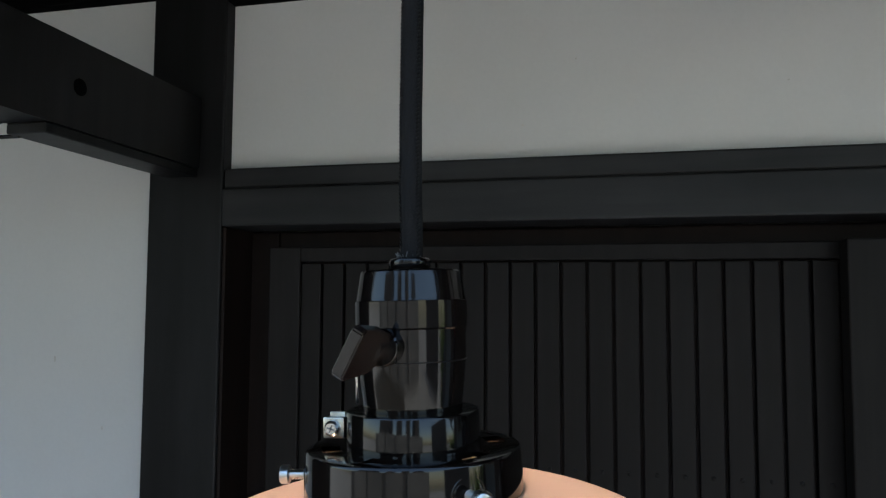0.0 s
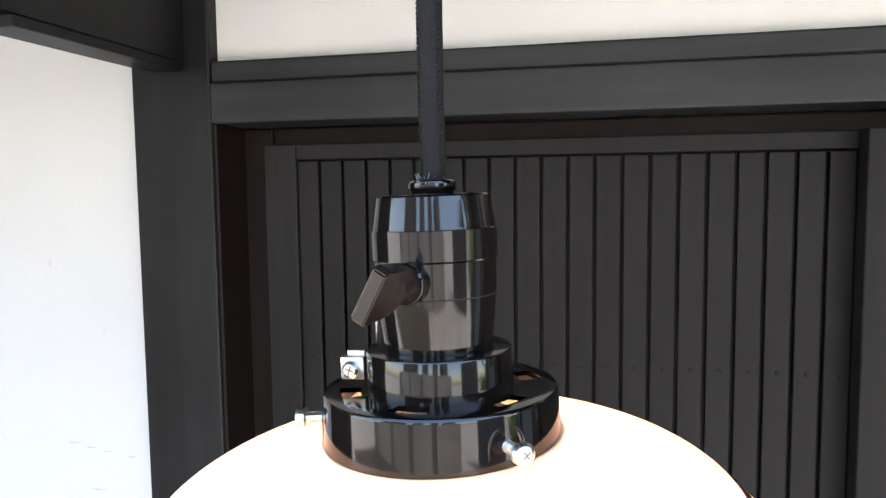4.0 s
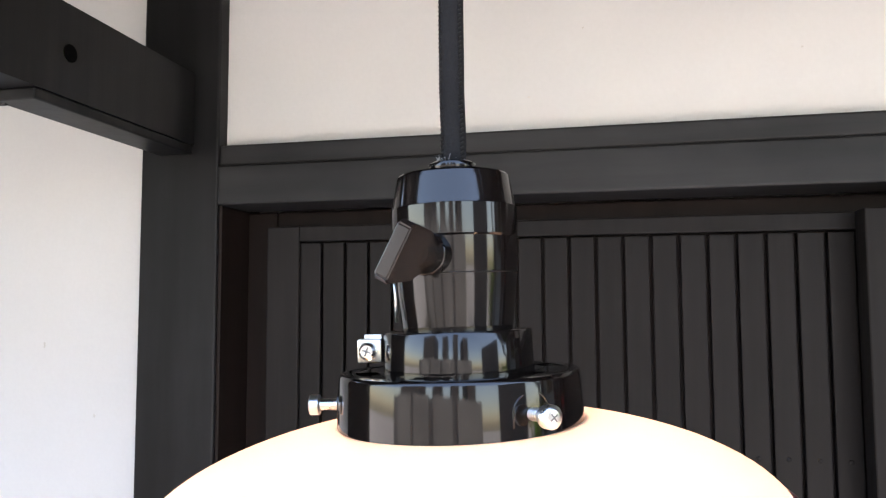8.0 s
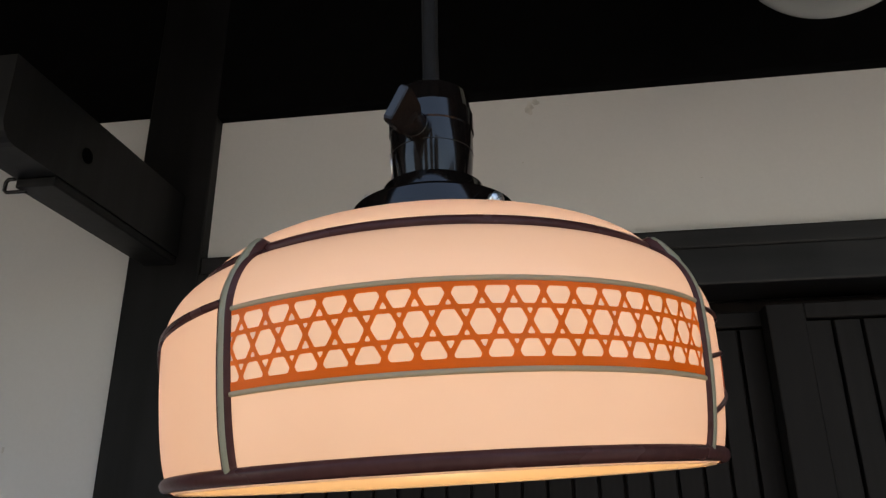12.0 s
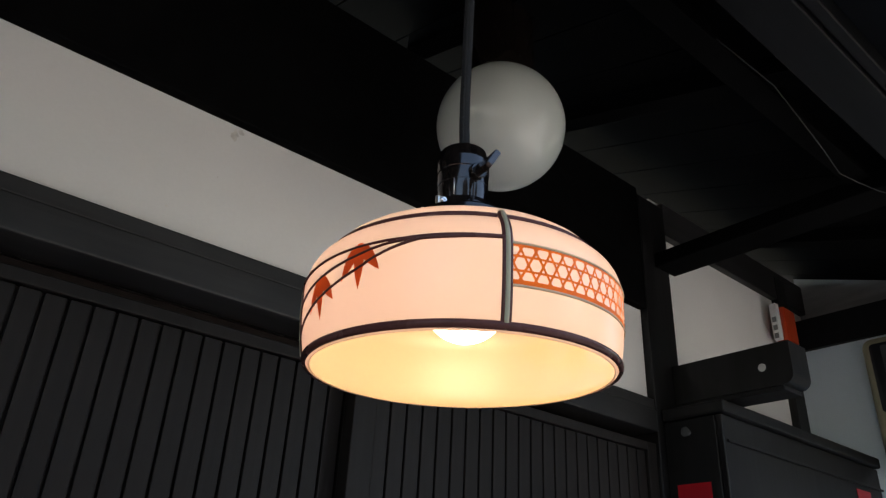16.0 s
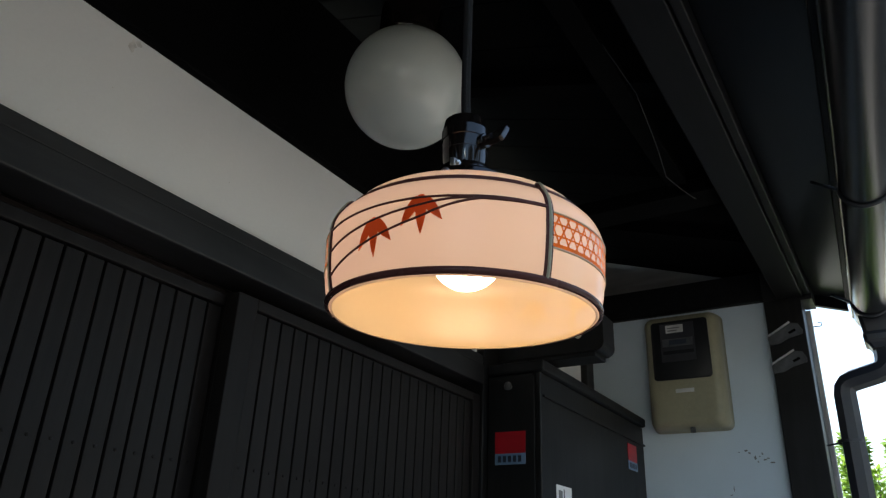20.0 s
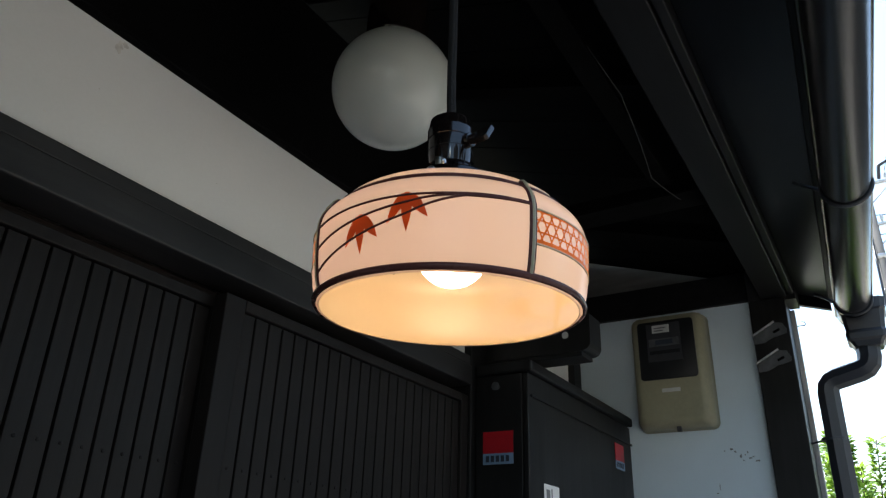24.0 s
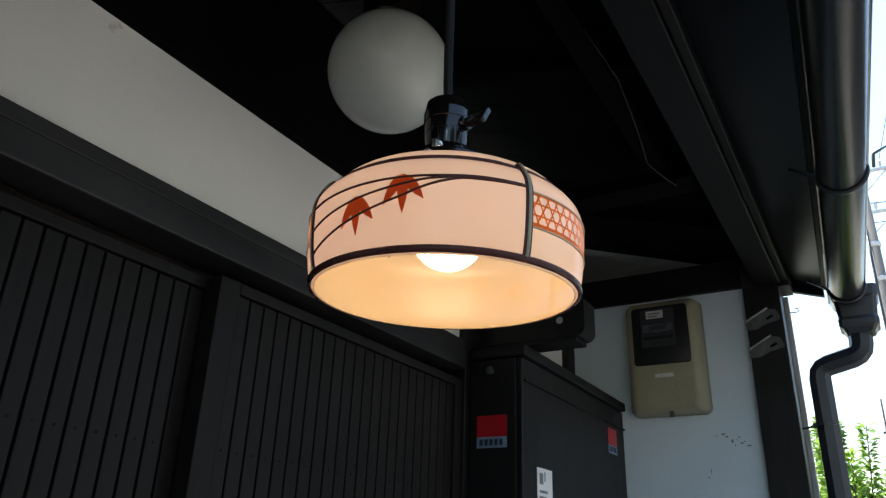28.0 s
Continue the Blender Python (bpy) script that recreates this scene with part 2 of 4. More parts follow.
# ---------------------------------------------------------------- builders
def part(name, bm, mat, parent=None, label="", smooth=True):
    me = bpy.data.meshes.new(name)
    bm.normal_update()
    bm.to_mesh(me)
    bm.free()
    if smooth:
        me.shade_smooth()
    me.materials.append(mat)
    ob = new(name, me)
    if parent is not None:
        ob.parent = parent
    if label:
        ob["label"] = label
    return ob


def thing(name, label, category, group="", kind="", at=(0, 0, 0)):
    ob = new(name)
    ob.location = at
    ob.empty_display_size = 0.05
    return tagged(ob, label, category, group, kind)


def box(x0, x1, y0, y1, z0, z1, bevel=0.003, bm=None, seg=2):
    bm = bm or bmesh.new()
    m = Matrix.LocRotScale(((x0 + x1) / 2, (y0 + y1) / 2, (z0 + z1) / 2), None, (abs(x1 - x0), abs(y1 - y0), abs(z1 - z0)))
    made = bmesh.ops.create_cube(bm, size=1, matrix=m)
    if bevel:
        edges = list({e for v in made["verts"] for e in v.link_edges})
        bmesh.ops.bevel(bm, geom=edges, offset=bevel, segments=seg, affect="EDGES", profile=0.5)
    return bm


def solid(name, dims, mat, parent=None, label="", bevel=0.003):
    return part(name, box(*dims, bevel=bevel), mat, parent, label, smooth=False)


def lathe(profile, steps=64, x=0, y=0, bm=None, a0=0, a1=2 * math.pi):
    """A turned body: rows of (radius, height) about an upright axis at x, y."""
    bm = bm or bmesh.new()
    full = abs(a1 - a0 - 2 * math.pi) < 1e-6
    rings = []
    for r, z in profile:
        if r < 1e-6:
            rings.append([bm.verts.new((x, y, z))])
            continue
        rings.append([bm.verts.new((x + r * math.cos(a0 + (a1 - a0) * i / steps), y + r * math.sin(a0 + (a1 - a0) * i / steps), z)) for i in range(steps if full else steps + 1)])
    for a, b in zip(rings, rings[1:]):
        for i in range(steps):
            j = (i + 1) % steps if full else i + 1
            if len(a) == 1 and len(b) > 1:
                bm.faces.new((a[0], b[i], b[j]))
            elif len(b) == 1 and len(a) > 1:
                bm.faces.new((a[i], b[0], a[j]))
            elif len(a) > 1:
                bm.faces.new((a[i], b[i], b[j], a[j]))
    bmesh.ops.recalc_face_normals(bm, faces=bm.faces[:])
    return bm


def tube(points, radius, sides=12, bm=None, caps=True, flat=1.0):
    """A round bar swept along points; radius may be a list."""
    bm = bm or bmesh.new()
    pts = [Vector(p) for p in points]
    rings, side = [], None
    for i, p in enumerate(pts):
        t = (pts[min(i + 1, len(pts) - 1)] - pts[max(i - 1, 0)]).normalized()
        if side is None:
            side = t.orthogonal().normalized()
        side = (side - t * side.dot(t)).normalized()
        up = t.cross(side)
        r = radius[i] if isinstance(radius, (list, tuple)) else radius
        rings.append([bm.verts.new(p + r * (side * math.cos(a) + up * flat * math.sin(a))) for a in (2 * math.pi * k / sides for k in range(sides))])
    for a, b in zip(rings, rings[1:]):
        for k in range(sides):
            j = (k + 1) % sides
            bm.faces.new((a[k], a[j], b[j], b[k]))
    if caps:
        bm.faces.new(list(reversed(rings[0])))
        bm.faces.new(rings[-1])
    bmesh.ops.recalc_face_normals(bm, faces=bm.faces[:])
    return bm


def soften(bm, angle=40):
    """Sharp edges stay sharp under smooth shading."""
    for e in bm.edges:
        if len(e.link_faces) == 2 and e.calc_face_angle(0) > radians(angle):
            e.smooth = False
    return bm


# ---------------------------------------------------------------- the pendant lamp
R_MAX, Z_MAX, R_RIM, Z_RIM = 0.1094, 1.5905, 0.1022, 1.5418
R_DOME, Z_DOME, Z_NECK = 0.0942, 1.6164, 1.6434
R_GROOVE, Z_GROOVE = 0.0918, 1.6148


def shade_at(z):
    """Outer radius of the glass body at height z, before the shade's slight tilt."""
    if z < Z_MAX:
        u = min(1.0, (Z_MAX - z) / (Z_MAX - Z_RIM))
        return R_RIM + (R_MAX - R_RIM) * math.sqrt(max(0.0, 1 - u * u))
    u = min(1.0, (z - Z_MAX) / (Z_GROOVE - Z_MAX))
    return R_GROOVE + (R_MAX - R_GROOVE) * math.sqrt(max(0.0, 1 - u * u))


# dome, groove under it, then the bulging body down to the rim
SHADE = []
for k in range(5, 31):
    r = R_DOME * math.sin(radians(3 * k)) if k < 30 else R_DOME
    SHADE.append((r, Z_DOME + (Z_NECK - Z_DOME) * max(0.0, 1 - (r / R_DOME) ** 1.8) ** (1 / 1.8)))
SHADE = [(0.0282, 1.6520), (0.0288, 1.6524), (0.0294, 1.6518), (0.0295, 1.6440), (0.0306, 1.6420)] + [p for p in SHADE if p[0] > 0.0335]
SHADE += [(R_GROOVE + (R_MAX - R_GROOVE) * math.sin(radians(5 * k)), Z_MAX + (Z_GROOVE - Z_MAX) * math.cos(radians(5 * k))) for k in range(0, 19)]
SHADE += [(R_RIM + (R_MAX - R_RIM) * math.cos(radians(5 * k)), Z_MAX - (Z_MAX - Z_RIM) * math.sin(radians(5 * k))) for k in range(1, 19)]


def on_glass(deg, z, off=0.0):
    a = radians(deg)
    r = shade_at(z)
    d = 0.0006
    slope = Vector((shade_at(z - d) - shade_at(z + d), 2 * d)).normalized()
    nr, nz = slope.y, slope.x
    r, z = r + off * nr, z + off * nz
    return Vector((r * math.cos(a), r * math.sin(a), z))


def strip(rows, width, height, bm=None, closed=False):
    """A raised painted line on the glass along rows of (degrees, z); width in metres, may be a list."""
    bm = bm or bmesh.new()
    pts = [on_glass(d, z) for d, z in rows]
    n = len(pts)
    rings = []
    for i, (d, z) in enumerate(rows):
        p = pts[i]
        t = (pts[min(i + 1, n - 1)] - pts[max(i - 1, 0)]).normalized()
        out = (on_glass(d, z, 0.01) - p).normalized()
        s = out.cross(t).normalized()
        w = (width[i] if isinstance(width, (list, tuple)) else width) / 2
        rings.append([bm.verts.new(p + s * w * c + out * (0.00015 + height * h)) for c, h in ((1, 0), (0.86, 0.55), (0.5, 0.9), (0, 1), (-0.5, 0.9), (-0.86, 0.55), (-1, 0))])
    for a, b in zip(rings, rings[1:]):
        for k in range(6):
            bm.faces.new((a[k], a[k + 1], b[k + 1], b[k]))
    for r in (rings[0], rings[-1]):
        bm.faces.new(r)
    return bm


def ring_line(z, d0, d1, width, height, step=2.0, bm=None):
    k = max(2, int(abs(d1 - d0) / step))
    return strip([(d0 + (d1 - d0) * i / k, z) for i in range(k + 1)], width, height, bm)


RIBS = [-118.0, -29.0, 61.0, 146.0]
lamp = thing("pendant_lamp", "lit milk glass pendant lamp with a black key socket", "pendant lamp")

shade = part("glass_shade", lathe(SHADE + [(R_RIM - 0.0004, Z_RIM - 0.0005), (R_RIM - 0.0010, Z_RIM - 0.0005), (R_RIM - 0.0014, Z_RIM + 0.0002)], 160), SHADEGLASS, lamp, "glowing white glass shade with painted bamboo and lattice")
PIVOT = Matrix.Translation((0, 0, 1.722))


def tilt(ax, ay, dx, dy):
    """A small lean of a hung part about the top of the socket."""
    return Matrix.Translation((dx, dy, 0)) @ PIVOT @ Euler((ay, -ax, 0)).to_matrix().to_4x4() @ PIVOT.inverted()


shade.matrix_local = tilt(0.045, 0.031, -0.001, -0.008)
part("upper_ring", tube([((R_GROOVE + 0.0026) * math.cos(radians(3 * k)), (R_GROOVE + 0.0026) * math.sin(radians(3 * k)), 1.6150) for k in range(121)], 0.0027, 12), ENAMEL, shade, "dark brown raised ring")
part("rim_ring", ring_line(Z_RIM + 0.0026, 0, 360, 0.0052, 0.0024), ENAMEL, shade, "dark brown painted rim ring")
for d in RIBS:
    rows = [(d, 1.6140 - (1.6140 - Z_RIM - 0.0010) * (i / 36) ** 1.3) for i in range(37)]
    bm = strip(rows, 0.0064, 0.0014)
    a = radians(d)
    tube([((R_GROOVE + u) * math.cos(a), (R_GROOVE + u) * math.sin(a), z) for u, z in ((0.0022, 1.6172), (0.0042, 1.6170), (0.0064, 1.6152), (0.0092, 1.6118), (0.0122, 1.6078))], [0.0020, 0.0026, 0.0026, 0.0022, 0.0014], 10, bm)
    rib = part("rib", bm, ENAMEL, shade, "dark raised upright rib")
    core = strip([(d, z) for d, z in rows if z < 1.6100], 0.0038, 0.0019)
    tube([((R_GROOVE + u) * math.cos(a), (R_GROOVE + u) * math.sin(a), z) for u, z in ((0.0034, 1.6188), (0.0058, 1.6176), (0.0078, 1.6158), (0.0102, 1.6126), (0.0128, 1.6090), (0.0146, 1.6050))], [0.0010, 0.0016, 0.0016, 0.0016, 0.0015, 0.0010], 10, core)
    part("rib_core", core, OLIVE, shade, "olive grey line on the rib")


def soft_least(values, k):
    """The least of some distances, with rounded corners where two are alike."""
    out = values[0]
    for v in values[1:]:
        h = np.clip(0.5 + 0.5 * (v - out) / k, 0, 1)
        out = v + (out - v) * h - k * h * (1 - h)
    return out


def painted(name, u, v, f, d0, mat, label, off=0.0003):
    """A sheet of glaze on the glass where the field f, on a grid of lengths u and heights v, is above nought."""
    points, index, faces = [], {}, []
    nu, nv = f.shape[0] - 1, f.shape[1] - 1

    def corner(i, j):
        key = (i, j)
        if key not in index:
            index[key] = len(points)
            points.append((u[i, j], v[i, j]))
        return index[key]

    def cut(a, b):
        key = (a, b) if a < b else (b, a)
        if key not in index:
            fa, fb = f[key[0]], f[key[1]]
            t = fa / (fa - fb)
            index[key] = len(points)
            points.append((u[key[0]] + (u[key[1]] - u[key[0]]) * t, v[key[0]] + (v[key[1]] - v[key[0]]) * t))
        return index[key]

    inside = f > 0
    for i in range(nu):
        for j in range(nv):
            ring = ((i, j), (i + 1, j), (i + 1, j + 1), (i, j + 1))
            face = []
            for a, b in zip(ring, ring[1:] + ring[:1]):
                if inside[a]:
                    face.append(corner(*a))
                if inside[a] != inside[b]:
                    face.append(cut(a, b))
            if len(face) > 2:
                faces.append(face)
    me = bpy.data.meshes.new(name)
    me.from_pydata([tuple(on_glass(d0 + math.degrees(a / 0.1092), z, off)) for a, z in points], [], faces)
    me.shade_smooth()
    me.materials.append(mat)
    ob = new(name, me)
    ob.parent = shade
    ob["label"] = label
    return ob


def lattice(d0, d1):
    """Woven bamboo lattice between two ribs: one glazed sheet with six-sided and three-sided gaps."""
    za, zb, rm = 1.5922, 1.5678, 0.1092
    length = radians(d1 - d0) * rm
    p, h = length / 18.6, 0.0086
    mid = (za + zb) / 2 + 0.0004
    nu, nv = int(length / 0.00038), 62
    u, v = np.meshgrid(np.linspace(0, length, nu + 1), np.linspace(zb, za, nv + 1), indexing="ij")
    q = v - mid
    bars = [np.abs(np.abs(q) - h / 2) - 0.00070]
    lean = math.hypot(1, p / (2 * h))
    for sign in (1, -1):
        w = (u - sign * q * p / (2 * h) - p * 0.36 + 0.00025 * np.sin(u * 210 + sign)) % p
        bars.append(np.minimum(w, p - w) / lean - 0.00072)
    bars += [za - v - 0.0017, v - zb - 0.0028]
    f = -soft_least(bars, 0.00045)
    painted("lattice_band", u, v, f, d0, BANDPAINT, "orange-red woven lattice painted on the glass")
    for z in (za + 0.0006, zb - 0.0006):
        part("band_edge", ring_line(z, d0, d1, 0.0017, 0.0007), OLIVE, shade, "olive grey edge line of the band")


def bamboo(d0, d1):
    """Bending bamboo twigs with two leaf tufts; d1 is the side on which the stem starts."""
    w = d1 - d0
    n = 48
    for drop, q, lift in ((0.0035, 2.0, 0.0007), (0.0200, 1.2, 0.0), (0.0375, 0.92, -0.0007)):
        rows, ws = [], []
        for i in range(n + 1):
            s = i / n
            f = max(0.0, (s - 0.27) / 0.73)
            f = f * min(1.0, 0.35 + 2.2 * f)
            rows.append((d1 - w * s, 1.5957 + lift * min(1, s * 5) - drop * f ** q - 0.0016 * min(1, s * 3)))
            ws.append(0.0027 - 0.0010 * min(1, s * 2.6))
        part("twig", strip(rows, ws, 0.0011), ENAMEL, shade, "dark painted bamboo twig")
    for off, z in ((47.2, 1.5952), (66.1, 1.5840)):
        d = d1 - off
        u, v = np.meshgrid(np.linspace(-0.020, 0.020, 106), np.linspace(z - 0.029, z + 0.005, 90), indexing="ij")
        f = np.full(u.shape, -1.0)
        for lean, ln, wd in ((-0.54, 0.0225, 0.0075), (0.02, 0.0275, 0.0076), (0.66, 0.0205, 0.0075)):
            x, y = u - lean * 0.0042, v - z + 0.0025 * abs(lean)
            along = x * math.sin(lean) - y * math.cos(lean)
            across = x * math.cos(lean) + y * math.sin(lean)
            way = np.clip(along / ln, 0, 1)
            half = 0.5 * wd * np.sin(math.pi * (0.22 + 0.78 * way) ** 0.9)
            past = np.maximum(np.maximum(-along, along - ln), 0)
            f = np.maximum(f, half - np.hypot(across, past * 1.6))
        painted("leaf_tuft", u, v, f, d, LEAFPAINT, "rust-red painted bamboo leaves", 0.00045)


lattice(RIBS[0], RIBS[1])
bamboo(RIBS[1], RIBS[2])
lattice(RIBS[2], RIBS[3])
bamboo(RIBS[3] - 360, RIBS[0])

socket = part("socket_body", soften(lathe([(0.0, 1.7192), (0.0165, 1.7192), (0.0177, 1.7190), (0.0183, 1.7184), (0.01845, 1.7176), (0.0186, 1.7168), (0.0198, 1.7092), (0.0200, 1.7082), (0.0204, 1.7080), (0.0204, 1.6986), (0.0198, 1.6980), (0.0197, 1.6900), (0.0190, 1.6800), (0.0178, 1.6700), (0.0172, 1.6640)], 72), 22), BAKELITE, lamp, "glossy black bakelite key socket")
part("socket_seam", tube([(0.01945 * math.cos(radians(4 * k)), 0.01945 * math.sin(radians(4 * k)), 1.6868) for k in range(91)], 0.00022, 6), SEAM, socket)
part("cord_bushing", soften(lathe([(0.0, 1.7236), (0.0068, 1.7236), (0.0076, 1.7231), (0.0079, 1.7220), (0.0076, 1.7206), (0.0068, 1.7196), (0.0066, 1.7190), (0.0098, 1.7188), (0.0098, 1.7180)], 40), 40), BAKELITE, lamp)
part("collar", soften(lathe([(0.0160, 1.6690), (0.0228, 1.6690), (0.0234, 1.6688), (0.0237, 1.6682), (0.0240, 1.6570), (0.0240, 1.6540)], 64), 40), BAKELITE, lamp, "glossy black collar")
holder = part("shade_holder", soften(lathe([(0.0328, 1.6542), (0.0328, 1.6562), (0.0366, 1.6562), (0.0376, 1.6560), (0.0380, 1.6554), (0.0382, 1.6546), (0.0388, 1.6378), (0.0366, 1.6374), (0.0355, 1.6500), (0.0345, 1.6535), (0.0328, 1.6542)], 80), 40), BAKELITE, lamp, "glossy black flange that holds the glass")
part("holder_top", soften(lathe([(0.0215, 1.6562), (0.0260, 1.6562), (0.0260, 1.6545), (0.0215, 1.6545), (0.0215, 1.6562)], 64), 40), BAKELITE, holder)
for k in range(6):
    a0 = radians(-144 + 60 * k)
    part("holder_web", soften(lathe([(0.0260, 1.6561), (0.0328, 1.6561), (0.0328, 1.6545), (0.0260, 1.6545), (0.0260, 1.6561)], 12, a0=a0, a1=a0 + radians(38))), BAKELITE, holder)


def turn_to(deg):
    """Frame whose x runs outwards from the lamp's axis."""
    return pose(0, 0, 0, 0, 0, deg)


def side_screw(deg):
    m = turn_to(deg)
    bm = tube([(0.0355, 0, 1.6462), (0.0460, 0, 1.6462)], 0.0016, 12)
    for k in range(7):
        tube([(0.0385 + k * 0.001, 0, 1.6462), (0.0388 + k * 0.001, 0, 1.6462)], 0.0019, 12, bm)
    screw = part("set_screw", soften(bm), CHROME, lamp, "bright nickel thumb screw")
    screw.matrix_local = m
    head = tube([(0.0446, 0, 1.6462), (0.0450, 0, 1.6462), (0.0474, 0, 1.6462), (0.0479, 0, 1.6462), (0.0482, 0, 1.6462)], [0.0028, 0.0033, 0.0033, 0.0029, 0.0018], 24)
    part("screw_head", soften(head), CHROME, screw)
    for rot in (0, 90):
        o = part("screw_slot", box(-0.0003, 0.00012, -0.0014, 0.0014, -0.00022, 0.00022, 0), GREYINK, screw, smooth=False)
        o.matrix_local = pose(0.0482, 0, 1.6462, rot + 35, 0, 0)
    boss = tube([(0.0360, 0, 1.6462), (0.0384, 0, 1.6462)], 0.0052, 20)
    part("screw_boss", soften(boss), BAKELITE, screw)
    arch = [(0.0380, 0.0060 * math.cos(radians(a)), 1.6462 + 0.0060 * math.sin(radians(a))) for a in range(0, 181, 15)]
    part("notch_edge", tube([(0.0379, 0.0060, 1.6382)] + arch + [(0.0379, -0.0060, 1.6382)], 0.0005, 6), BAKELITE, screw)


for d in (-168.5, -48.5, 71.5):
    side_screw(d)

key = part("key_shaft", soften(tube([(0.0150, 0, 1.6925), (0.0300, 0, 1.6925)], 0.0042, 20)), KEYLITE, lamp, "brown-black turn key")
key.matrix_local = turn_to(-101)
kb = bmesh.new()
outline = [(0.0240, -0.0048), (0.0290, -0.0080), (0.0425, -0.0092), (0.0442, -0.0078), (0.0442, 0.0078), (0.0425, 0.0092), (0.0290, 0.0080), (0.0240, 0.0048)]
lo = [kb.verts.new((x, -0.0023, w)) for x, w in outline]
hi = [kb.verts.new((x, 0.0023, w)) for x, w in outline]
kb.faces.new(lo), kb.faces.new(list(reversed(hi)))
for i in range(8):
    kb.faces.new((lo[i], hi[i], hi[(i + 1) % 8], lo[(i + 1) % 8]))
bmesh.ops.recalc_face_normals(kb, faces=kb.faces[:])
bmesh.ops.bevel(kb, geom=kb.edges[:], offset=0.0005, segments=2, affect="EDGES")
paddle = part("key_paddle", soften(kb), KEYLITE, key, "flat six-sided key grip")
paddle.matrix_local = pose(0, 0, 1.6920, -30, 0, 0)
part("key_collar", soften(tube([(0.0165, 0, 1.6925), (0.0226, 0, 1.6925), (0.0232, 0, 1.6925)], [0.0066, 0.0064, 0.0058], 24)), BAKELITE, key)
part("collar_lip", tube([(0.0229, 0.0061 * math.cos(radians(a)), 1.6925 + 0.0061 * math.sin(radians(a))) for a in range(-200, 21, 10)], 0.0006, 8), BAKELITE, key)

clamp = part("terminal_plate", soften(box(-0.0312, -0.0232, -0.0085, -0.0050, 1.6592, 1.6668, 0.0006)), ZINC, lamp, "small square zinc nut")
part("terminal_tab", soften(box(-0.0300, -0.0240, -0.0048, -0.0036, 1.6600, 1.6682, 0.0004)), ZINC, clamp)
part("terminal_screw", soften(tube([(-0.0272, -0.0080, 1.6630), (-0.0272, -0.0104, 1.6630), (-0.0272, -0.0112, 1.6630)], [0.0029, 0.0028, 0.0020], 18)), CHROME, clamp)
for rot in (0, 90):
    o = part("screw_slot", box(-0.0015, 0.0015, -0.00025, 0.0002, -0.00022, 0.00022, 0), GREYINK, clamp, smooth=False)
    o.matrix_local = pose(-0.0272, -0.0111, 1.6630, 0, rot + 20, 0)
for o in lamp.children:
    if o.name.split(".")[0] in ("socket_body", "cord_bushing", "collar", "shade_holder", "set_screw", "key_shaft", "terminal_plate"):
        o.matrix_basis = tilt(0.030, 0.0, 0, 0) @ o.matrix_basis

pin = part("pivot_pin", tube([(0.0182, 0, 1.6715), (0.0186, 0, 1.6800), (0.0192, 0, 1.6850)], 0.0005, 8), CHROME, lamp, "thin bright wire pin")
pin.matrix_local = turn_to(-147)
cord_path = [(0.0010, 0, 1.7215), (0.0012, 0, 1.729), (0.0006, 0.0003, 1.749), (0.0004, 0.0005, 1.775), (0.0006, 0.0005, 1.80), (0.0010, 0.001, 1.85), (0.0015, 0.001, 1.92), (0.0022, 0.0, 2.05), (0.0022, 0.0, 2.30)]
cp = []
for a, b in zip(cord_path, cord_path[1:]):
    for k in range(8):
        u = k / 8
        u = u * u * (3 - 2 * u)
        cp.append([a[i] + (b[i] - a[i]) * (k / 8 if i == 2 else u) for i in range(3)])
cp.append(cord_path[-1])
part("cord", tube(cp, 0.0041, 16), CORD, lamp, "black woven cord")
for sx in (-1, 1):
    bm = bmesh.new()
    for k in range(150):
        z = 1.7245 + k * 0.0015
        c = min(cp, key=lambda q: abs(q[2] - z))
        tube([(c[0] + sx * 0.0028, c[1] - 0.00305, z), (c[0] + sx * 0.0036, c[1] - 0.0021, z + 0.0008)], 0.00042, 4, bm)
    part("cord_seam", bm, SEAM, lamp, "stitched seam of the cord", smooth=False)
fray = bmesh.new()
rnd = random.Random(2)
for k in range(26):
    a = rnd.uniform(0, 2 * math.pi)
    p = Vector((0.0042 * math.cos(a), 0.0042 * math.sin(a), 1.7238))
    tube([p, p + Vector((rnd.uniform(-0.0012, 0.0012), rnd.uniform(-0.0010, 0.0004), rnd.uniform(0.0004, 0.0020)))], 0.00018, 4, fray)
part("frayed_end", fray, GREYINK, lamp, "frayed grey threads at the cord's end")
part("ceiling_rose", soften(lathe([(0.0, 2.262), (0.012, 2.262), (0.030, 2.275), (0.034, 2.290), (0.034, 2.312)], 40)), BAKELITE, lamp, "black ceiling rose")

SQUAT = 0.968
for o in lamp.children:
    if o.name.split(".")[0] in ("cord", "cord_seam", "frayed_end", "ceiling_rose"):
        o.matrix_basis = Matrix.Translation((-0.0002, -0.0030, -0.0021)) @ o.matrix_basis
    elif o is not shade:
        o.matrix_basis = Matrix.Translation((-0.0002, -0.0030, 1.6385 - 1.638 * SQUAT)) @ Matrix.Diagonal((0.982, 0.982, SQUAT, 1)) @ o.matrix_basis

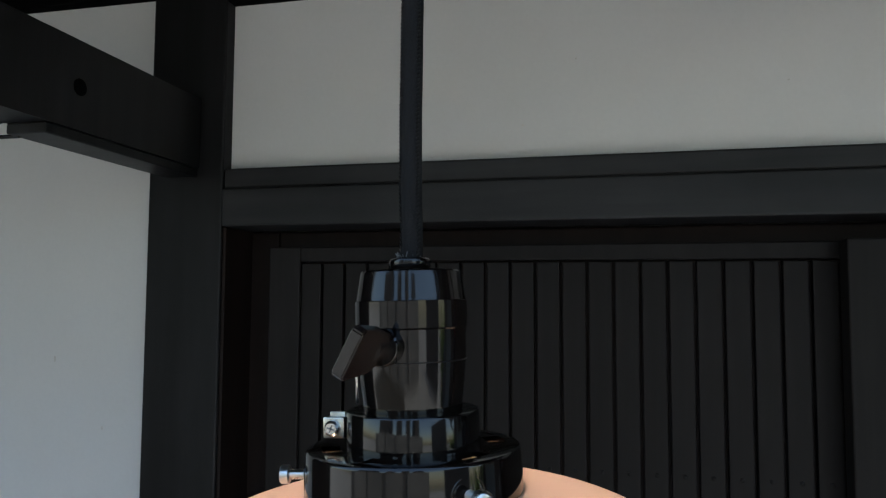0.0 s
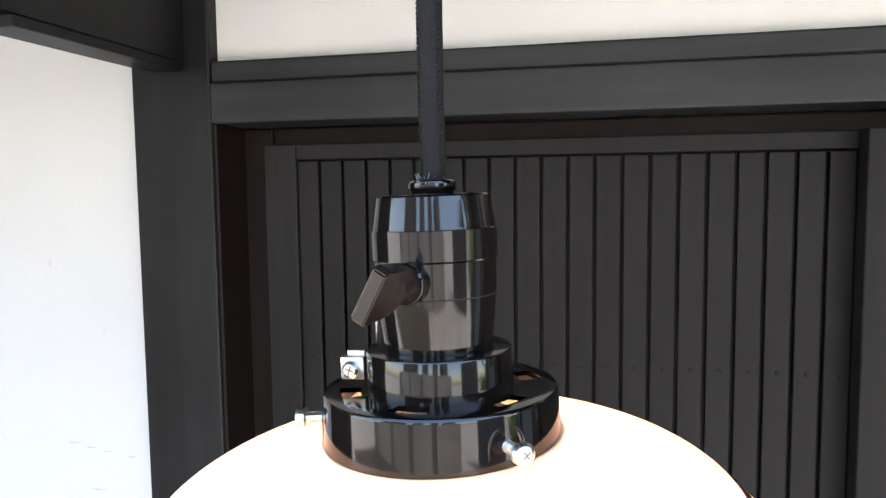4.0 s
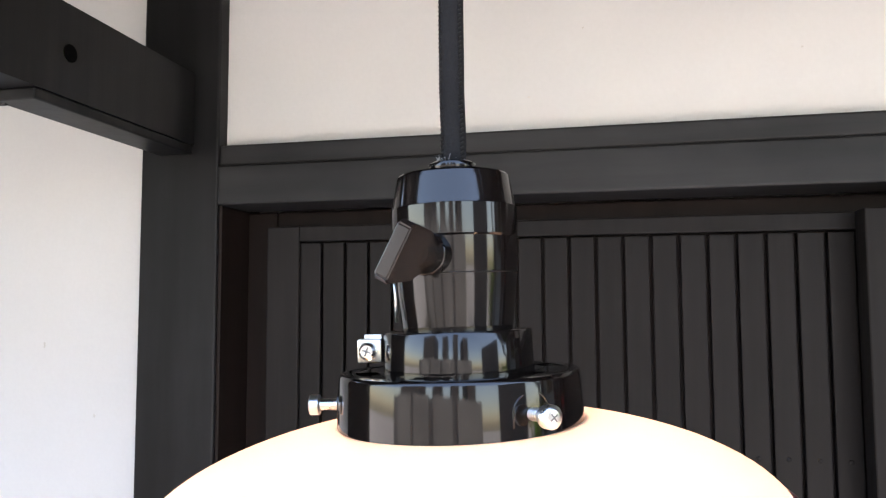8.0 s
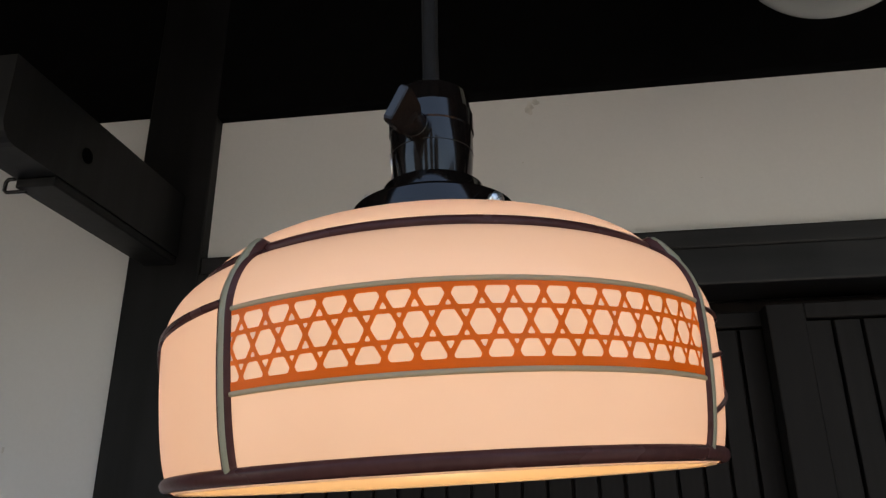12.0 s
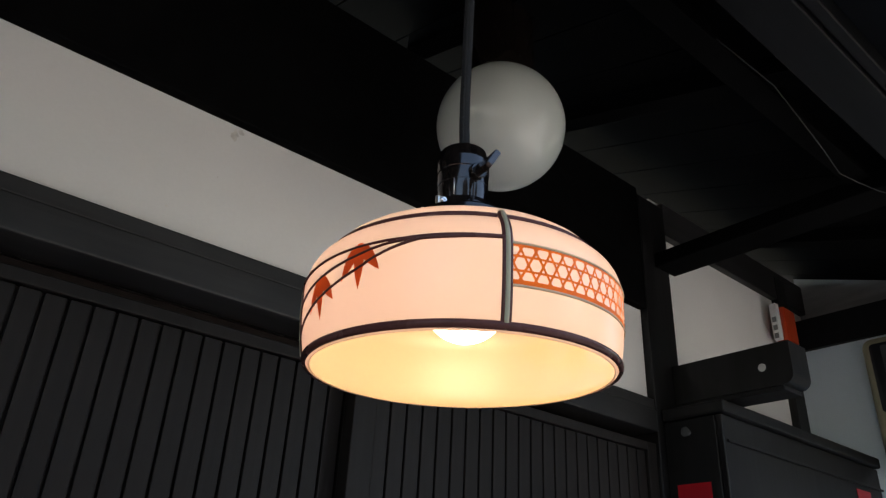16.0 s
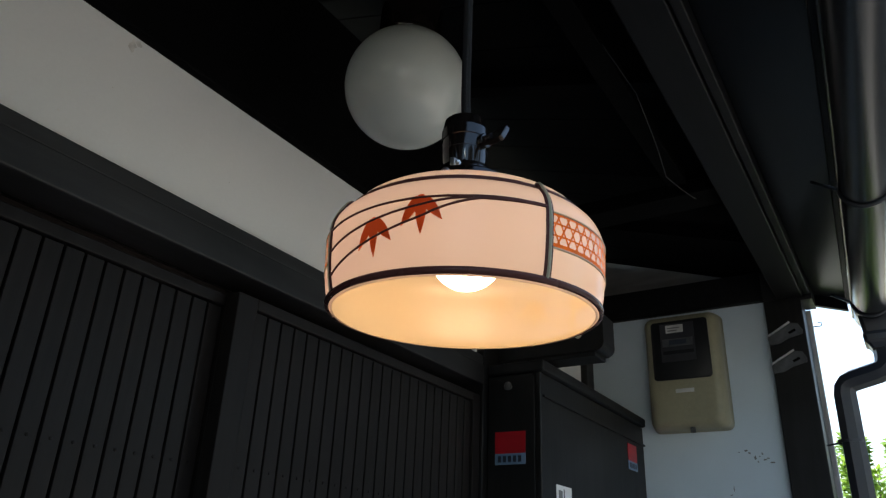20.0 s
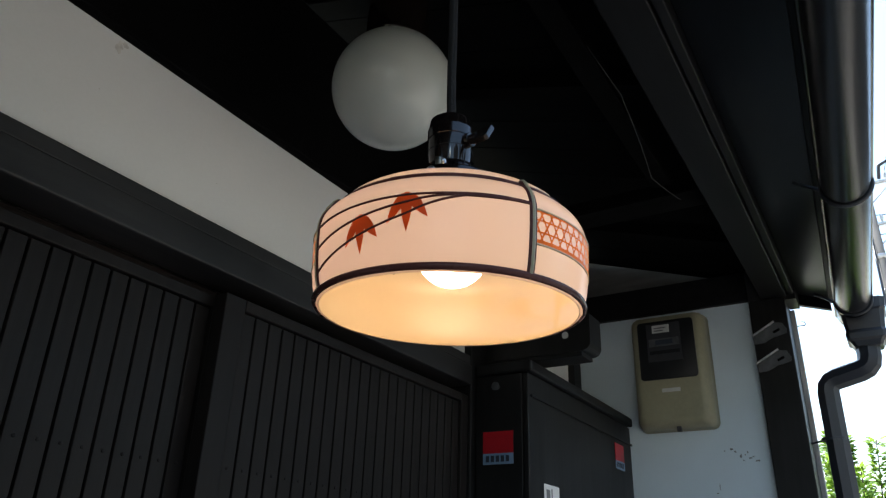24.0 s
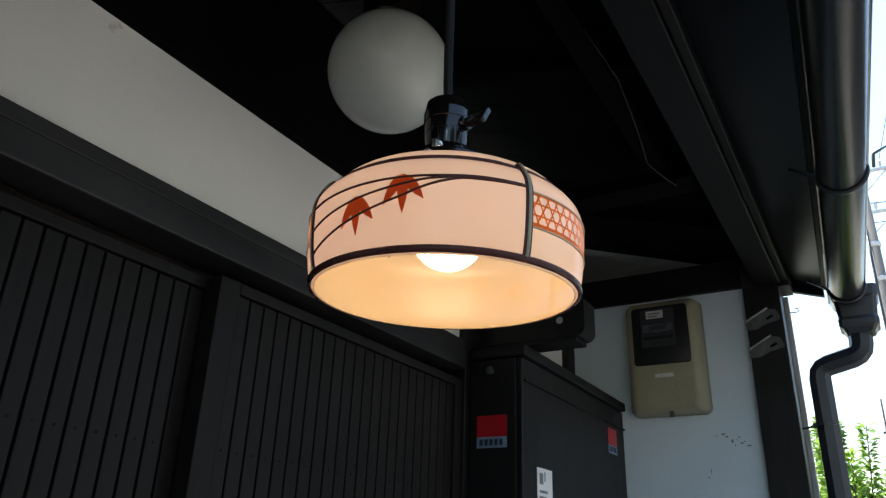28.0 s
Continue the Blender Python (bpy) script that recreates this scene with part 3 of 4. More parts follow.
BULB_Z = 1.5950
bulb = part("bulb", lathe([(0.0, BULB_Z - 0.030)] + [(0.030 * math.sin(radians(a)), BULB_Z - 0.030 * math.cos(radians(a))) for a in range(6, 121, 6)], 48), BULB, lamp, "lit warm-white bulb")
part("bulb_base", lathe([(0.0260, BULB_Z + 0.0151), (0.0236, BULB_Z + 0.020), (0.0185, BULB_Z + 0.029), (0.0135, BULB_Z + 0.037), (0.0130, BULB_Z + 0.060), (0.0, BULB_Z + 0.061)], 40), BULBBASE, bulb, "white plastic bulb base")
bulb.matrix_local = tilt(0.045, 0.031, 0.001, -0.0085)
for row in range(3):
    for col in range(4 - row % 2):
        a, e = radians(-147 + 6.5 * col), radians(143 - 3.6 * row)
        c = Vector((0.0301 * math.sin(e) * math.cos(a), 0.0301 * math.sin(e) * math.sin(a), BULB_Z + 0.0301 * math.cos(e)))
        o = part("print_bar", box(-0.0007, 0.0007, -0.00045, 0.00045, 0, 0.0003, 0), BULBINK, bulb, smooth=False)
        o.matrix_basis = Matrix.Translation(c) @ (c - Vector((0, 0, BULB_Z))).to_track_quat("Z", "Y").to_matrix().to_4x4()

# ---------------------------------------------------------------- setting: walls and floor
Y_WALL, Y_FRONT = 0.632, 0.610
X_SIDE = 1.968
XL = -2.2


GA, GB = (-1.6, -0.440), (1.985, -0.252)


def gutter_y(x):
    """The gutter's middle line; it runs a little askew to the wall."""
    return GA[1] + (GB[1] - GA[1]) * (x - GA[0]) / (GB[0] - GA[0])


def slope(y):
    """Height of the eave's underside."""
    return 2.288 + 0.33 * y


def structure(name, dims, mat, label="", bevel=0.003):
    ob = solid(name, dims, mat, None, "", bevel)
    return tagged(ob, label, "", "", "structure")


structure("ground", (-60, 60, -60, 60, -0.3, 0.0), CONCRETE, "warm grey concrete ground", 0)
wall_left = structure("wall_north_left", (XL, -0.50, Y_WALL, Y_WALL + 0.12, 0.0, 2.47), PLASTER, "white plaster wall beside the entrance")
wall_door = structure("wall_north_over_door", (-0.46, 1.16, Y_WALL, Y_WALL + 0.12, 1.87, 2.47), PLASTER, "white plaster panel over the door")
structure("wall_north_right", (1.22, X_SIDE + 0.10, Y_WALL, Y_WALL + 0.12, 0.0, 2.47), PLASTER, "white plaster wall behind the cabinet")
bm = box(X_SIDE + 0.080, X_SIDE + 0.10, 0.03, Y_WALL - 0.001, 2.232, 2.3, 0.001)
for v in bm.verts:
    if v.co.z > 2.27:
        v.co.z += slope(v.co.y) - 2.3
tagged(part("wall_east_gable", bm, GABLEDARK, None, smooth=False), "gable panel greyed for the shade under the eave's slope", "", "", "structure")
bm = box(X_SIDE, X_SIDE + 0.10, 0.03, Y_WALL - 0.001, 0.0, 2.23, 0.002)
wall_east = tagged(part("wall_east", bm, SKYLITPLASTER, None, smooth=False), "white plaster side wall with the meter, blue skylight tinted in", "", "", "structure")

# Unseen wall added to cut the western light on the left plaster.
structure("wall_west", (-1.62, -1.50, -0.35, Y_WALL - 0.001, 0.0, 2.10), BLACKWOOD, "added black end wall out of view, cuts western light")
structure("post_left", (-0.543, -0.432, Y_FRONT, Y_WALL + 0.1, 0.0, 2.44), BLACKWOOD, "black stained corner post")
structure("post_right", (1.140, 1.253, Y_FRONT, Y_WALL + 0.1, 0.0, 2.44), BLACKWOOD, "black stained post beside the door")
structure("post_north_east", (1.860, 1.926, Y_FRONT, Y_WALL + 0.1, 0.0, 2.44), BLACKWOOD, "black stained post")
structure("post_outer", (X_SIDE - 0.022, X_SIDE + 0.09, -0.072, 0.036, 0.0, 2.20), BLACKWOOD, "black stained outer post")
structure("lintel", (-0.432, 1.140, Y_FRONT - 0.002, Y_WALL + 0.06, 1.801, 1.8522), BEAMWOOD, "black stained door lintel")
structure("lintel_cap", (-0.432, 1.140, Y_FRONT + 0.003, Y_WALL + 0.02, 1.8525, 1.879), BEAMWOOD, "black stained rail on the lintel")
structure("wall_beam", (-0.47, 1.14, Y_WALL - 0.02, Y_WALL + 0.10, 2.108, 2.46), SHADOWBOARD, "black stained wall beam, darkened for the eave's shade")
structure("wall_beam_left", (XL, -0.475, Y_WALL - 0.018, Y_WALL + 0.10, 2.127, 2.46), SHADOWBOARD, "black stained wall beam, darkened for the eave's shade")
structure("wall_beam_right", (1.253, X_SIDE + 0.1, Y_WALL - 0.02, Y_WALL + 0.10, 2.358, 2.46), BEAMWOOD, "black stained wall beam, darkened for the eave's shade over the cabinet")
structure("jamb", (-0.432, -0.386, 0.688, Y_WALL + 0.1, 0.0, 1.800), BROWNWOOD, "dark brown door jamb")
structure("jamb_lining", (-0.4315, -0.427, Y_FRONT + 0.004, 0.687, 0.0, 1.800), BROWNWOOD, "dark brown board lining the post", 0.0005)
structure("door_track", (-0.386, 1.140, 0.688, Y_WALL + 0.1, 1.740, 1.800), BROWNWOOD, "dark brown upper door track")


def blot(parent, spots, mat, axis, rnd):
    """Small irregular stains lying on a wall: rows of across, height, size across, size up; axis is the wall's normal."""
    for u, z, a, b in spots:
        bm = bmesh.new()
        ring = []
        for k in range(14):
            t = 2 * math.pi * k / 14
            q = rnd.uniform(0.55, 1.15)
            du, dz = a * q * math.cos(t), b * q * math.sin(t)
            ring.append((X_SIDE - 0.0006, u + du, z + dz) if axis == "x" else (u + du, Y_WALL - 0.0006, z + dz))
        vs = [bm.verts.new(c) for c in ring]
        bm.faces.new(vs)
        got = bmesh.ops.extrude_face_region(bm, geom=bm.faces[:])
        for v in got["geom"]:
            if isinstance(v, bmesh.types.BMVert):
                v.co += Vector((0.0005, 0, 0) if axis == "x" else (0, 0.0005, 0))
        bmesh.ops.recalc_face_normals(bm, faces=bm.faces[:])
        part("stain", bm, mat, parent, smooth=False)


rnd = random.Random(4)
blot(wall_east, [(0.151, 1.741, 0.006, 0.004), (0.140, 1.733, 0.004, 0.003), (0.1255, 1.7192, 0.004, 0.006), (0.112, 1.722, 0.003, 0.002), (0.098, 1.712, 0.006, 0.003), (0.0788, 1.7036, 0.007, 0.003), (0.118, 1.706, 0.003, 0.003),
                 (0.197, 1.630, 0.0015, 0.012), (0.206, 1.612, 0.004, 0.002), (0.170, 1.737, 0.003, 0.002), (0.104, 1.730, 0.002, 0.004), (0.089, 1.716, 0.004, 0.002)], GREYINK, "x", rnd)
blot(wall_door, [(-0.035, 1.922, 0.0022, 0.0015), (0.030, 2.002, 0.0012, 0.0012), (0.27, 1.96, 0.0015, 0.001)], SMEAR, "y", rnd)
blot(wall_door, [(0.043, 2.090, 0.007, 0.012), (0.052, 2.099, 0.006, 0.006)], SMEAR, "y", rnd)
blot(wall_left, [(-0.619, 1.527, 0.002, 0.003), (-0.676, 1.365, 0.010, 0.0015), (-0.650, 1.360, 0.008, 0.001), (-0.620, 1.356, 0.010, 0.0012), (-0.585, 1.351, 0.006, 0.001), (-0.64, 1.300, 0.012, 0.001), (-0.70, 1.62, 0.002, 0.004)], SMEAR, "y", rnd)


# ---------------------------------------------------------------- sliding doors
def sliding_door(x0, x1, y0, name, slats):
    d = thing(name, "charcoal wooden sliding door with upright slats", "sliding door", kind="structure", at=(x0, y0, 0))
    w, t, top = x1 - x0, 0.030, 1.776
    for a, b in ((0, 0.045), (w - 0.032, w)):
        solid("stile", (a, b, 0, t, 0.02, top), SLATWOOD, d, bevel=0.002)
    solid("top_rail", (0.045, w - 0.032, 0, t, top - 0.020, top), SLATWOOD, d, bevel=0.002)
    solid("bottom_rail", (0.045, w - 0.032, 0, t, 0.02, 0.10), BEAMWOOD, d, bevel=0.002)
    solid("backing", (0.045, w - 0.032, 0.018, 0.024, 0.10, top - 0.020), BROWNWOOD, d, bevel=0)
    pitch = (w - 0.077) / slats
    first = nail = None
    for k in range(slats):
        a = 0.045 + k * pitch
        if first is None:
            first = solid("slat", (0, pitch - 0.0042, 0.006, 0.017, 0.10, top - 0.022), SLATWOOD, d, bevel=0.0012)
            first.location.x = a
            nail = part("nail", soften(tube([(pitch * 0.45, 0.0062, 1.4995), (pitch * 0.45, 0.0048, 1.4995), (pitch * 0.45, 0.0044, 1.4995)], [0.0027, 0.0027, 0.0020], 12)), SLATWOOD, first, "dark nail head")
        else:
            o = new("slat", first.data)
            o.parent = d
            o.location.x = a
            q = new("nail", nail.data)
            q.parent = o
    return d


sliding_door(-0.384, 0.360, 0.654, "door_1", 21)
sliding_door(0.321, 1.140, 0.619, "door_2", 22)


# ---------------------------------------------------------------- eave
def bracket(x0, x1, y_end, name, peg_mat, side, note):
    b = thing(name, "black stained bracket beam with a round peg hole", "beam", kind="structure")
    arm = box(x0, x1, y_end, Y_FRONT - 0.002, 1.8795, 1.974, 0)
    bmesh.ops.bevel(arm, geom=[e for e in arm.edges if all(abs(v.co.y - y_end) < 1e-5 and v.co.z < 1.9 for v in e.verts)], offset=0.022, segments=5, affect="EDGES", profile=0.5)
    part("arm", arm, BLACKWOOD, b, smooth=False)
    solid("arm_base", (x0 + 0.0015, x1 - 0.0015, 0.340, Y_FRONT - 0.002, 1.868, 1.8793), BLACKWOOD, b, bevel=0.002)
    x = x0 if side < 0 else x1
    # Disc stands in for the hole, coloured as what shows through it.
    part("peg", soften(tube([(x - side * 0.004, 0.382, 1.9245), (x + side * 0.0012, 0.382, 1.9245)], 0.0090, 24)), peg_mat, b, note)
    return b


lb = bracket(-0.516, -0.466, 0.252, "bracket_left", SHADOWBOARD, 1, "dark disc for the shade in the peg hole")
part("hook", tube([(-0.508, 0.350, 1.868), (-0.532, 0.350, 1.868), (-0.535, 0.350, 1.871), (-0.535, 0.350, 1.881), (-0.532, 0.350, 1.884), (-0.524, 0.350, 1.884)], 0.0022, 8), BAKELITE, lb, "black iron hook")
bracket(1.217, 1.296, 0.316, "bracket_right", PLATEGREY, -1, "pale disc for the bright wall seen through the hole")

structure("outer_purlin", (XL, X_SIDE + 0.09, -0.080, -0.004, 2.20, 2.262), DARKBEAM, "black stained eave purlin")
structure("inner_purlin", (XL, 1.183, 0.070, 0.118, 2.264, 2.305), SHADOWBOARD, "black stained inner purlin under the soffit")
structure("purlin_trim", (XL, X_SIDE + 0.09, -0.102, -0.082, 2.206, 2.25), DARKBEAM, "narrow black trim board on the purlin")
bm = box(X_SIDE - 0.019, X_SIDE + 0.089, -0.104, 0.036, 2.19, 2.285, 0)
for v in bm.verts:
    if v.co.z > 2.25:
        v.co.z = slope(v.co.y) + 0.004
tagged(part("corner_block", bm, BEAMWOOD, None, smooth=False), "black stained block over the outer post", "", "", "structure")
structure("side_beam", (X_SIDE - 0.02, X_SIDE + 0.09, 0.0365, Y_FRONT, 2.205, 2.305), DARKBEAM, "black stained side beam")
structure("tie_beam", (1.185, 1.272, -0.003, Y_FRONT - 0.002, 2.236, 2.275), SHADOWBOARD, "black stained tie beam from post to purlin, darkened for the eave's shade")
structure("corner_board", (X_SIDE + 0.092, X_SIDE + 0.104, -0.086, -0.050, 0.0, 2.19), PALEBOARD, "pale grey corner board")
eye_hook = thing("wall_hook", "small bent black wire hook on the corner board", "hook")
part("wire", tube([(X_SIDE + 0.10, -0.084, 2.135), (X_SIDE + 0.10, -0.108, 2.135), (X_SIDE + 0.10, -0.110, 2.138), (X_SIDE + 0.10, -0.110, 2.146), (X_SIDE + 0.10, -0.100, 2.148)], 0.0016, 8), WIRE, eye_hook)
rf = thing("ceiling", "soffit boards of the eave, its shade in their dark colour", "ceiling", kind="structure")
bm = bmesh.new()
for k in range(29):
    x = XL + k * 0.15
    box(x + 0.001, x + 0.149, -0.335, 0.80, 0, 0.012, 0.001, bm, 1)
for v in bm.verts:
    if v.co.y < 0:
        v.co.y += gutter_y(v.co.x) + 0.060 + 0.335
    v.co.z += slope(v.co.y) + 0.001
part("soffit", bm, SHADOWBOARD, rf, smooth=False)
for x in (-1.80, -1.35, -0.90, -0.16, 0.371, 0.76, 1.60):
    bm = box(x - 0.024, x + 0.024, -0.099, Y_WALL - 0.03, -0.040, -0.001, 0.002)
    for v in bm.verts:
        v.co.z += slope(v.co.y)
    tagged(part("rafter", bm, SHADOWBOARD, None, smooth=False), "black stained rafter under the eave", "rafter", "rafters under the eave", "structure")
bm = box(XL - 0.3, X_SIDE + 0.12, -0.345, 5.0, 0.016, 0.10, 0.004)
for v in bm.verts:
    if v.co.y < 0:
        v.co.y += gutter_y(v.co.x) + 0.345
    v.co.z += slope(v.co.y)
tagged(part("roof", bm, ROOFTILE, None, smooth=False), "grey tiled roof over the eave", "roof", "", "structure")
bm = box(XL, X_SIDE + 0.092, 0, 0.020, -0.030, 0.014, 0.002)
for v in bm.verts:
    v.co.y += gutter_y(v.co.x) + 0.038
    v.co.z += slope(v.co.y)
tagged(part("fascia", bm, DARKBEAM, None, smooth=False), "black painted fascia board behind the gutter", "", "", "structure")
bm = box(XL, X_SIDE + 0.090, 0, 1, -0.014, -0.004, 0)
for v in bm.verts:
    v.co.y = -0.104 if v.co.y > 0.5 else gutter_y(v.co.x) + 0.0585
    v.co.z += slope(v.co.y)
tagged(part("eave_panel", bm, EAVESHEEN, None, smooth=False), "black panel under the roof's edge, sky sheen tinted into its paint", "", "", "structure")
bm = box(X_SIDE + 0.0925, X_SIDE + 0.114, gutter_y(2.07) + 0.054, Y_WALL, -0.050, 0.015, 0.002)
for v in bm.verts:
    v.co.z += slope(v.co.y)
tagged(part("rake_board", bm, DARKBEAM, None, smooth=False), "black painted board along the roof's end", "", "", "structure")
structure("house_body", (XL, X_SIDE, Y_WALL + 0.14, 5.0, 0.0, 2.40), PLASTER, "plain white house body", 0)
wire = thing("ceiling_wire", "thin dark cable looped under the eave", "cable")
part("cable", tube([(0.60, 0.070, 2.272), (0.76, 0.058, 2.258), (0.865, 0.066, 2.245), (0.93, 0.072, 2.240), (0.99, 0.080, 2.240), (1.086, 0.094, 2.240), (1.14, 0.082, 2.238), (1.198, 0.063, 2.232), (1.30, 0.045, 2.255)], 0.0012, 8), DARKLUG, wire)

# ---------------------------------------------------------------- globe lamp
globe = thing("globe_lamp", "unlit white glass globe lamp under the eave", "ceiling lamp", at=(0.371, 0.343, 2.12))
G = 0.106
part("glass_globe", lathe([(0.0, -G)] + [(G * math.sin(radians(a)), -G * math.cos(radians(a))) for a in range(4, 159, 4)], 72), GLASSGLOBE, globe, "round milk glass globe")
part("globe_base", soften(lathe([(0.040, 0.094), (0.052, 0.094), (0.055, 0.100), (0.055, 0.245), (0.0, 0.245)], 40)), BAKELITE, globe, "black globe holder")

# ---------------------------------------------------------------- low cabinet at the wall
cab = thing("cabinet", "black painted wooden cabinet built against the wall", "cabinet")
CX0, CX1, CY0 = 1.160, X_SIDE - 0.012, 0.462
solid("side_panel", (CX0, CX0 + 0.02, CY0 + 0.016, Y_FRONT - 0.003, 0.0, 1.825), BLACKWOOD, cab)
solid("front_panel", (CX0, CX1, CY0, CY0 + 0.015, 0.0, 1.825), BLACKWOOD, cab)
solid("top_board", (CX0 - 0.006, CX1, CY0 - 0.012, Y_FRONT - 0.003, 1.827, 1.855), BLACKWOOD, cab, bevel=0.005)
solid("front_rail", (CX0 + 0.01, CX1, CY0 - 0.006, CY0 - 0.001, 1.765, 1.771), BLACKWOOD, cab, bevel=0.001)


def sticker(name, origin, u, w, h):
    """Red security sticker with a pale strip of unreadable marks; u is the direction of its width."""
    s = thing(name, "red sticker with a pale blue lettered strip", "sticker", "security stickers", at=origin)
    ang = 0 if u == "x" else -90
    s.rotation_euler = (0, 0, radians(ang))
    solid("red_field", (0, w, -0.0015, 0, h * 0.33, h), RED, s, bevel=0)
    solid("pale_strip", (0, w, -0.0015, 0, 0, h * 0.33), BLUEGREY, s, bevel=0)
    for k in range(5):
        x = w * (0.10 + 0.165 * k)
        solid("letter_bar", (x, x + w * 0.11, -0.0022, -0.0016, h * 0.07, h * 0.26), DARKINK, s, bevel=0)
    return s


sticker("sticker", (CX0 - 0.0005, 0.585, 1.606), "y", 0.082, 0.078)
sticker("sticker", (1.790, CY0 - 0.0005, 1.675), "x", 0.082, 0.078)
part("round_knob", soften(tube([(CX0 + 0.002, 0.545, 1.794), (CX0 - 0.010, 0.545, 1.794), (CX0 - 0.014, 0.545, 1.794), (CX0 - 0.016, 0.545, 1.794)], [0.006, 0.006, 0.011, 0.008], 20)), LUG, cab, "small dull round catch")
paper = thing("paper_label", "small white paper label with grey print", "label", at=(1.240, CY0 - 0.0005, 1.480))
solid("sheet", (0, 0.092, -0.0012, 0, 0, 0.088), WHITEPAPER, paper, bevel=0)
for x0, x1, z0, z1 in ((0.012, 0.034, 0.050, 0.076), (0.042, 0.048, 0.058, 0.080), (0.012, 0.060, 0.030, 0.036), (0.012, 0.052, 0.016, 0.022)):
    solid("print_bar", (x0, x1, -0.0018, -0.0013, z0, z1), GREYINK, paper, bevel=0)

# ---------------------------------------------------------------- electricity meter
mt = thing("electricity_meter", "beige plastic electricity meter box with a dark window", "electricity meter", at=(X_SIDE, 0, 0))


def rounded(x, y0, y1, z0, z1, r, bm):
    """A ring of vertices round an upright rectangle with rounded corners, facing along x."""
    ring = []
    for cy, cz, start in ((y1 - r, z1 - r, 0), (y0 + r, z1 - r, 90), (y0 + r, z0 + r, 180), (y1 - r, z0 + r, 270)):
        for k in range(7):
            a = radians(start + 15 * k)
            ring.append(bm.verts.new((x, cy + r * math.cos(a), cz + r * math.sin(a))))
    return ring


def loft(rings, bm):
    for p, q in zip(rings, rings[1:]):
        for k in range(len(p)):
            j = (k + 1) % len(p)
            bm.faces.new((p[k], p[j], q[j], q[k]))
    bm.faces.new(rings[0]), bm.faces.new(rings[-1])
    bmesh.ops.recalc_face_normals(bm, faces=bm.faces[:])
    return bm


bm = bmesh.new()
rings = []
for x, low, high, up, r in ((0.0, 0.0, 0.0, 0.0, 0.022), (-0.046, 0.004, 0.006, 0.004, 0.024), (-0.066, 0.008, 0.012, 0.008, 0.026), (-0.079, 0.014, 0.019, 0.014, 0.026), (-0.086, 0.022, 0.027, 0.022, 0.022), (-0.088, 0.030, 0.034, 0.030, 0.016)):
    rings.append(rounded(x, 0.172 + low, 0.424 - high, 1.804 + up, 2.184 - up, r, bm))
part("case", loft(rings, bm), METERCASE, mt)
bm = bmesh.new()
rings = [rounded(x, 0.203 + i, 0.386 - i, 1.957 + i, 2.153 - i, 0.012, bm) for x, i in ((-0.080, 0.0), (-0.0915, 0.0), (-0.0925, 0.001))]
part("window", soften(loft(rings, bm)), METERGLASS, mt, "dark glossy window")
solid("dial_housing", (-0.0930, -0.0926, 0.246, 0.356, 2.016, 2.144), DIALGREY, mt, "blue-grey dial face", bevel=0)
solid("disc_slit", (-0.0936, -0.0931, 0.252, 0.350, 2.040, 2.052), METERGLASS, mt, bevel=0)
solid("dial_plate", (-0.0942, -0.0931, 0.280, 0.336, 2.112, 2.138), PLATEGREY, mt, "small white printed plate", bevel=0)
for k, w in enumerate((0.040, 0.030)):
    solid("print_bar", (-0.0950, -0.0944, 0.330 - w, 0.330, 2.126 - 0.009 * k, 2.130 - 0.009 * k), GREYINK, mt, bevel=0)
solid("register", (-0.0946, -0.0931, 0.252, 0.350, 2.066, 2.092), LUG, mt, "grey counter strip", bevel=0.001)
solid("counter", (-0.0954, -0.0948, 0.272, 0.328, 2.071, 2.087), DARKINK, mt, bevel=0)
solid("label_plate", (-0.0905, -0.0872, 0.264, 0.322, 1.915, 1.927), PLATEGREY, mt, bevel=0.0005)
part("screw", soften(tube([(-0.086, 0.288, 1.872), (-0.0905, 0.288, 1.872)], 0.006, 16)), METERCASE, mt)
solid("knob", (-0.072, -0.058, 0.278, 0.292, 1.792, 1.809), LUG, mt, bevel=0.002)

# ---------------------------------------------------------------- signs and small fittings
lampbox = thing("warning_box", "orange plastic box with a white lettered side", "sign box")
solid("body", (1.800, 1.872, 0.572, Y_FRONT - 0.002, 2.195, 2.305), ORANGE, lampbox, bevel=0.006)
solid("white_side", (1.780, 1.798, 0.585, 0.606, 2.197, 2.312), WHITEPAPER, lampbox, bevel=0)
for k in range(3):
    solid("letter_bar", (1.7785, 1.7798, 0.589, 0.602, 2.200 + 0.026 * k, 2.216 + 0.026 * k), GREYINK, lampbox, bevel=0)


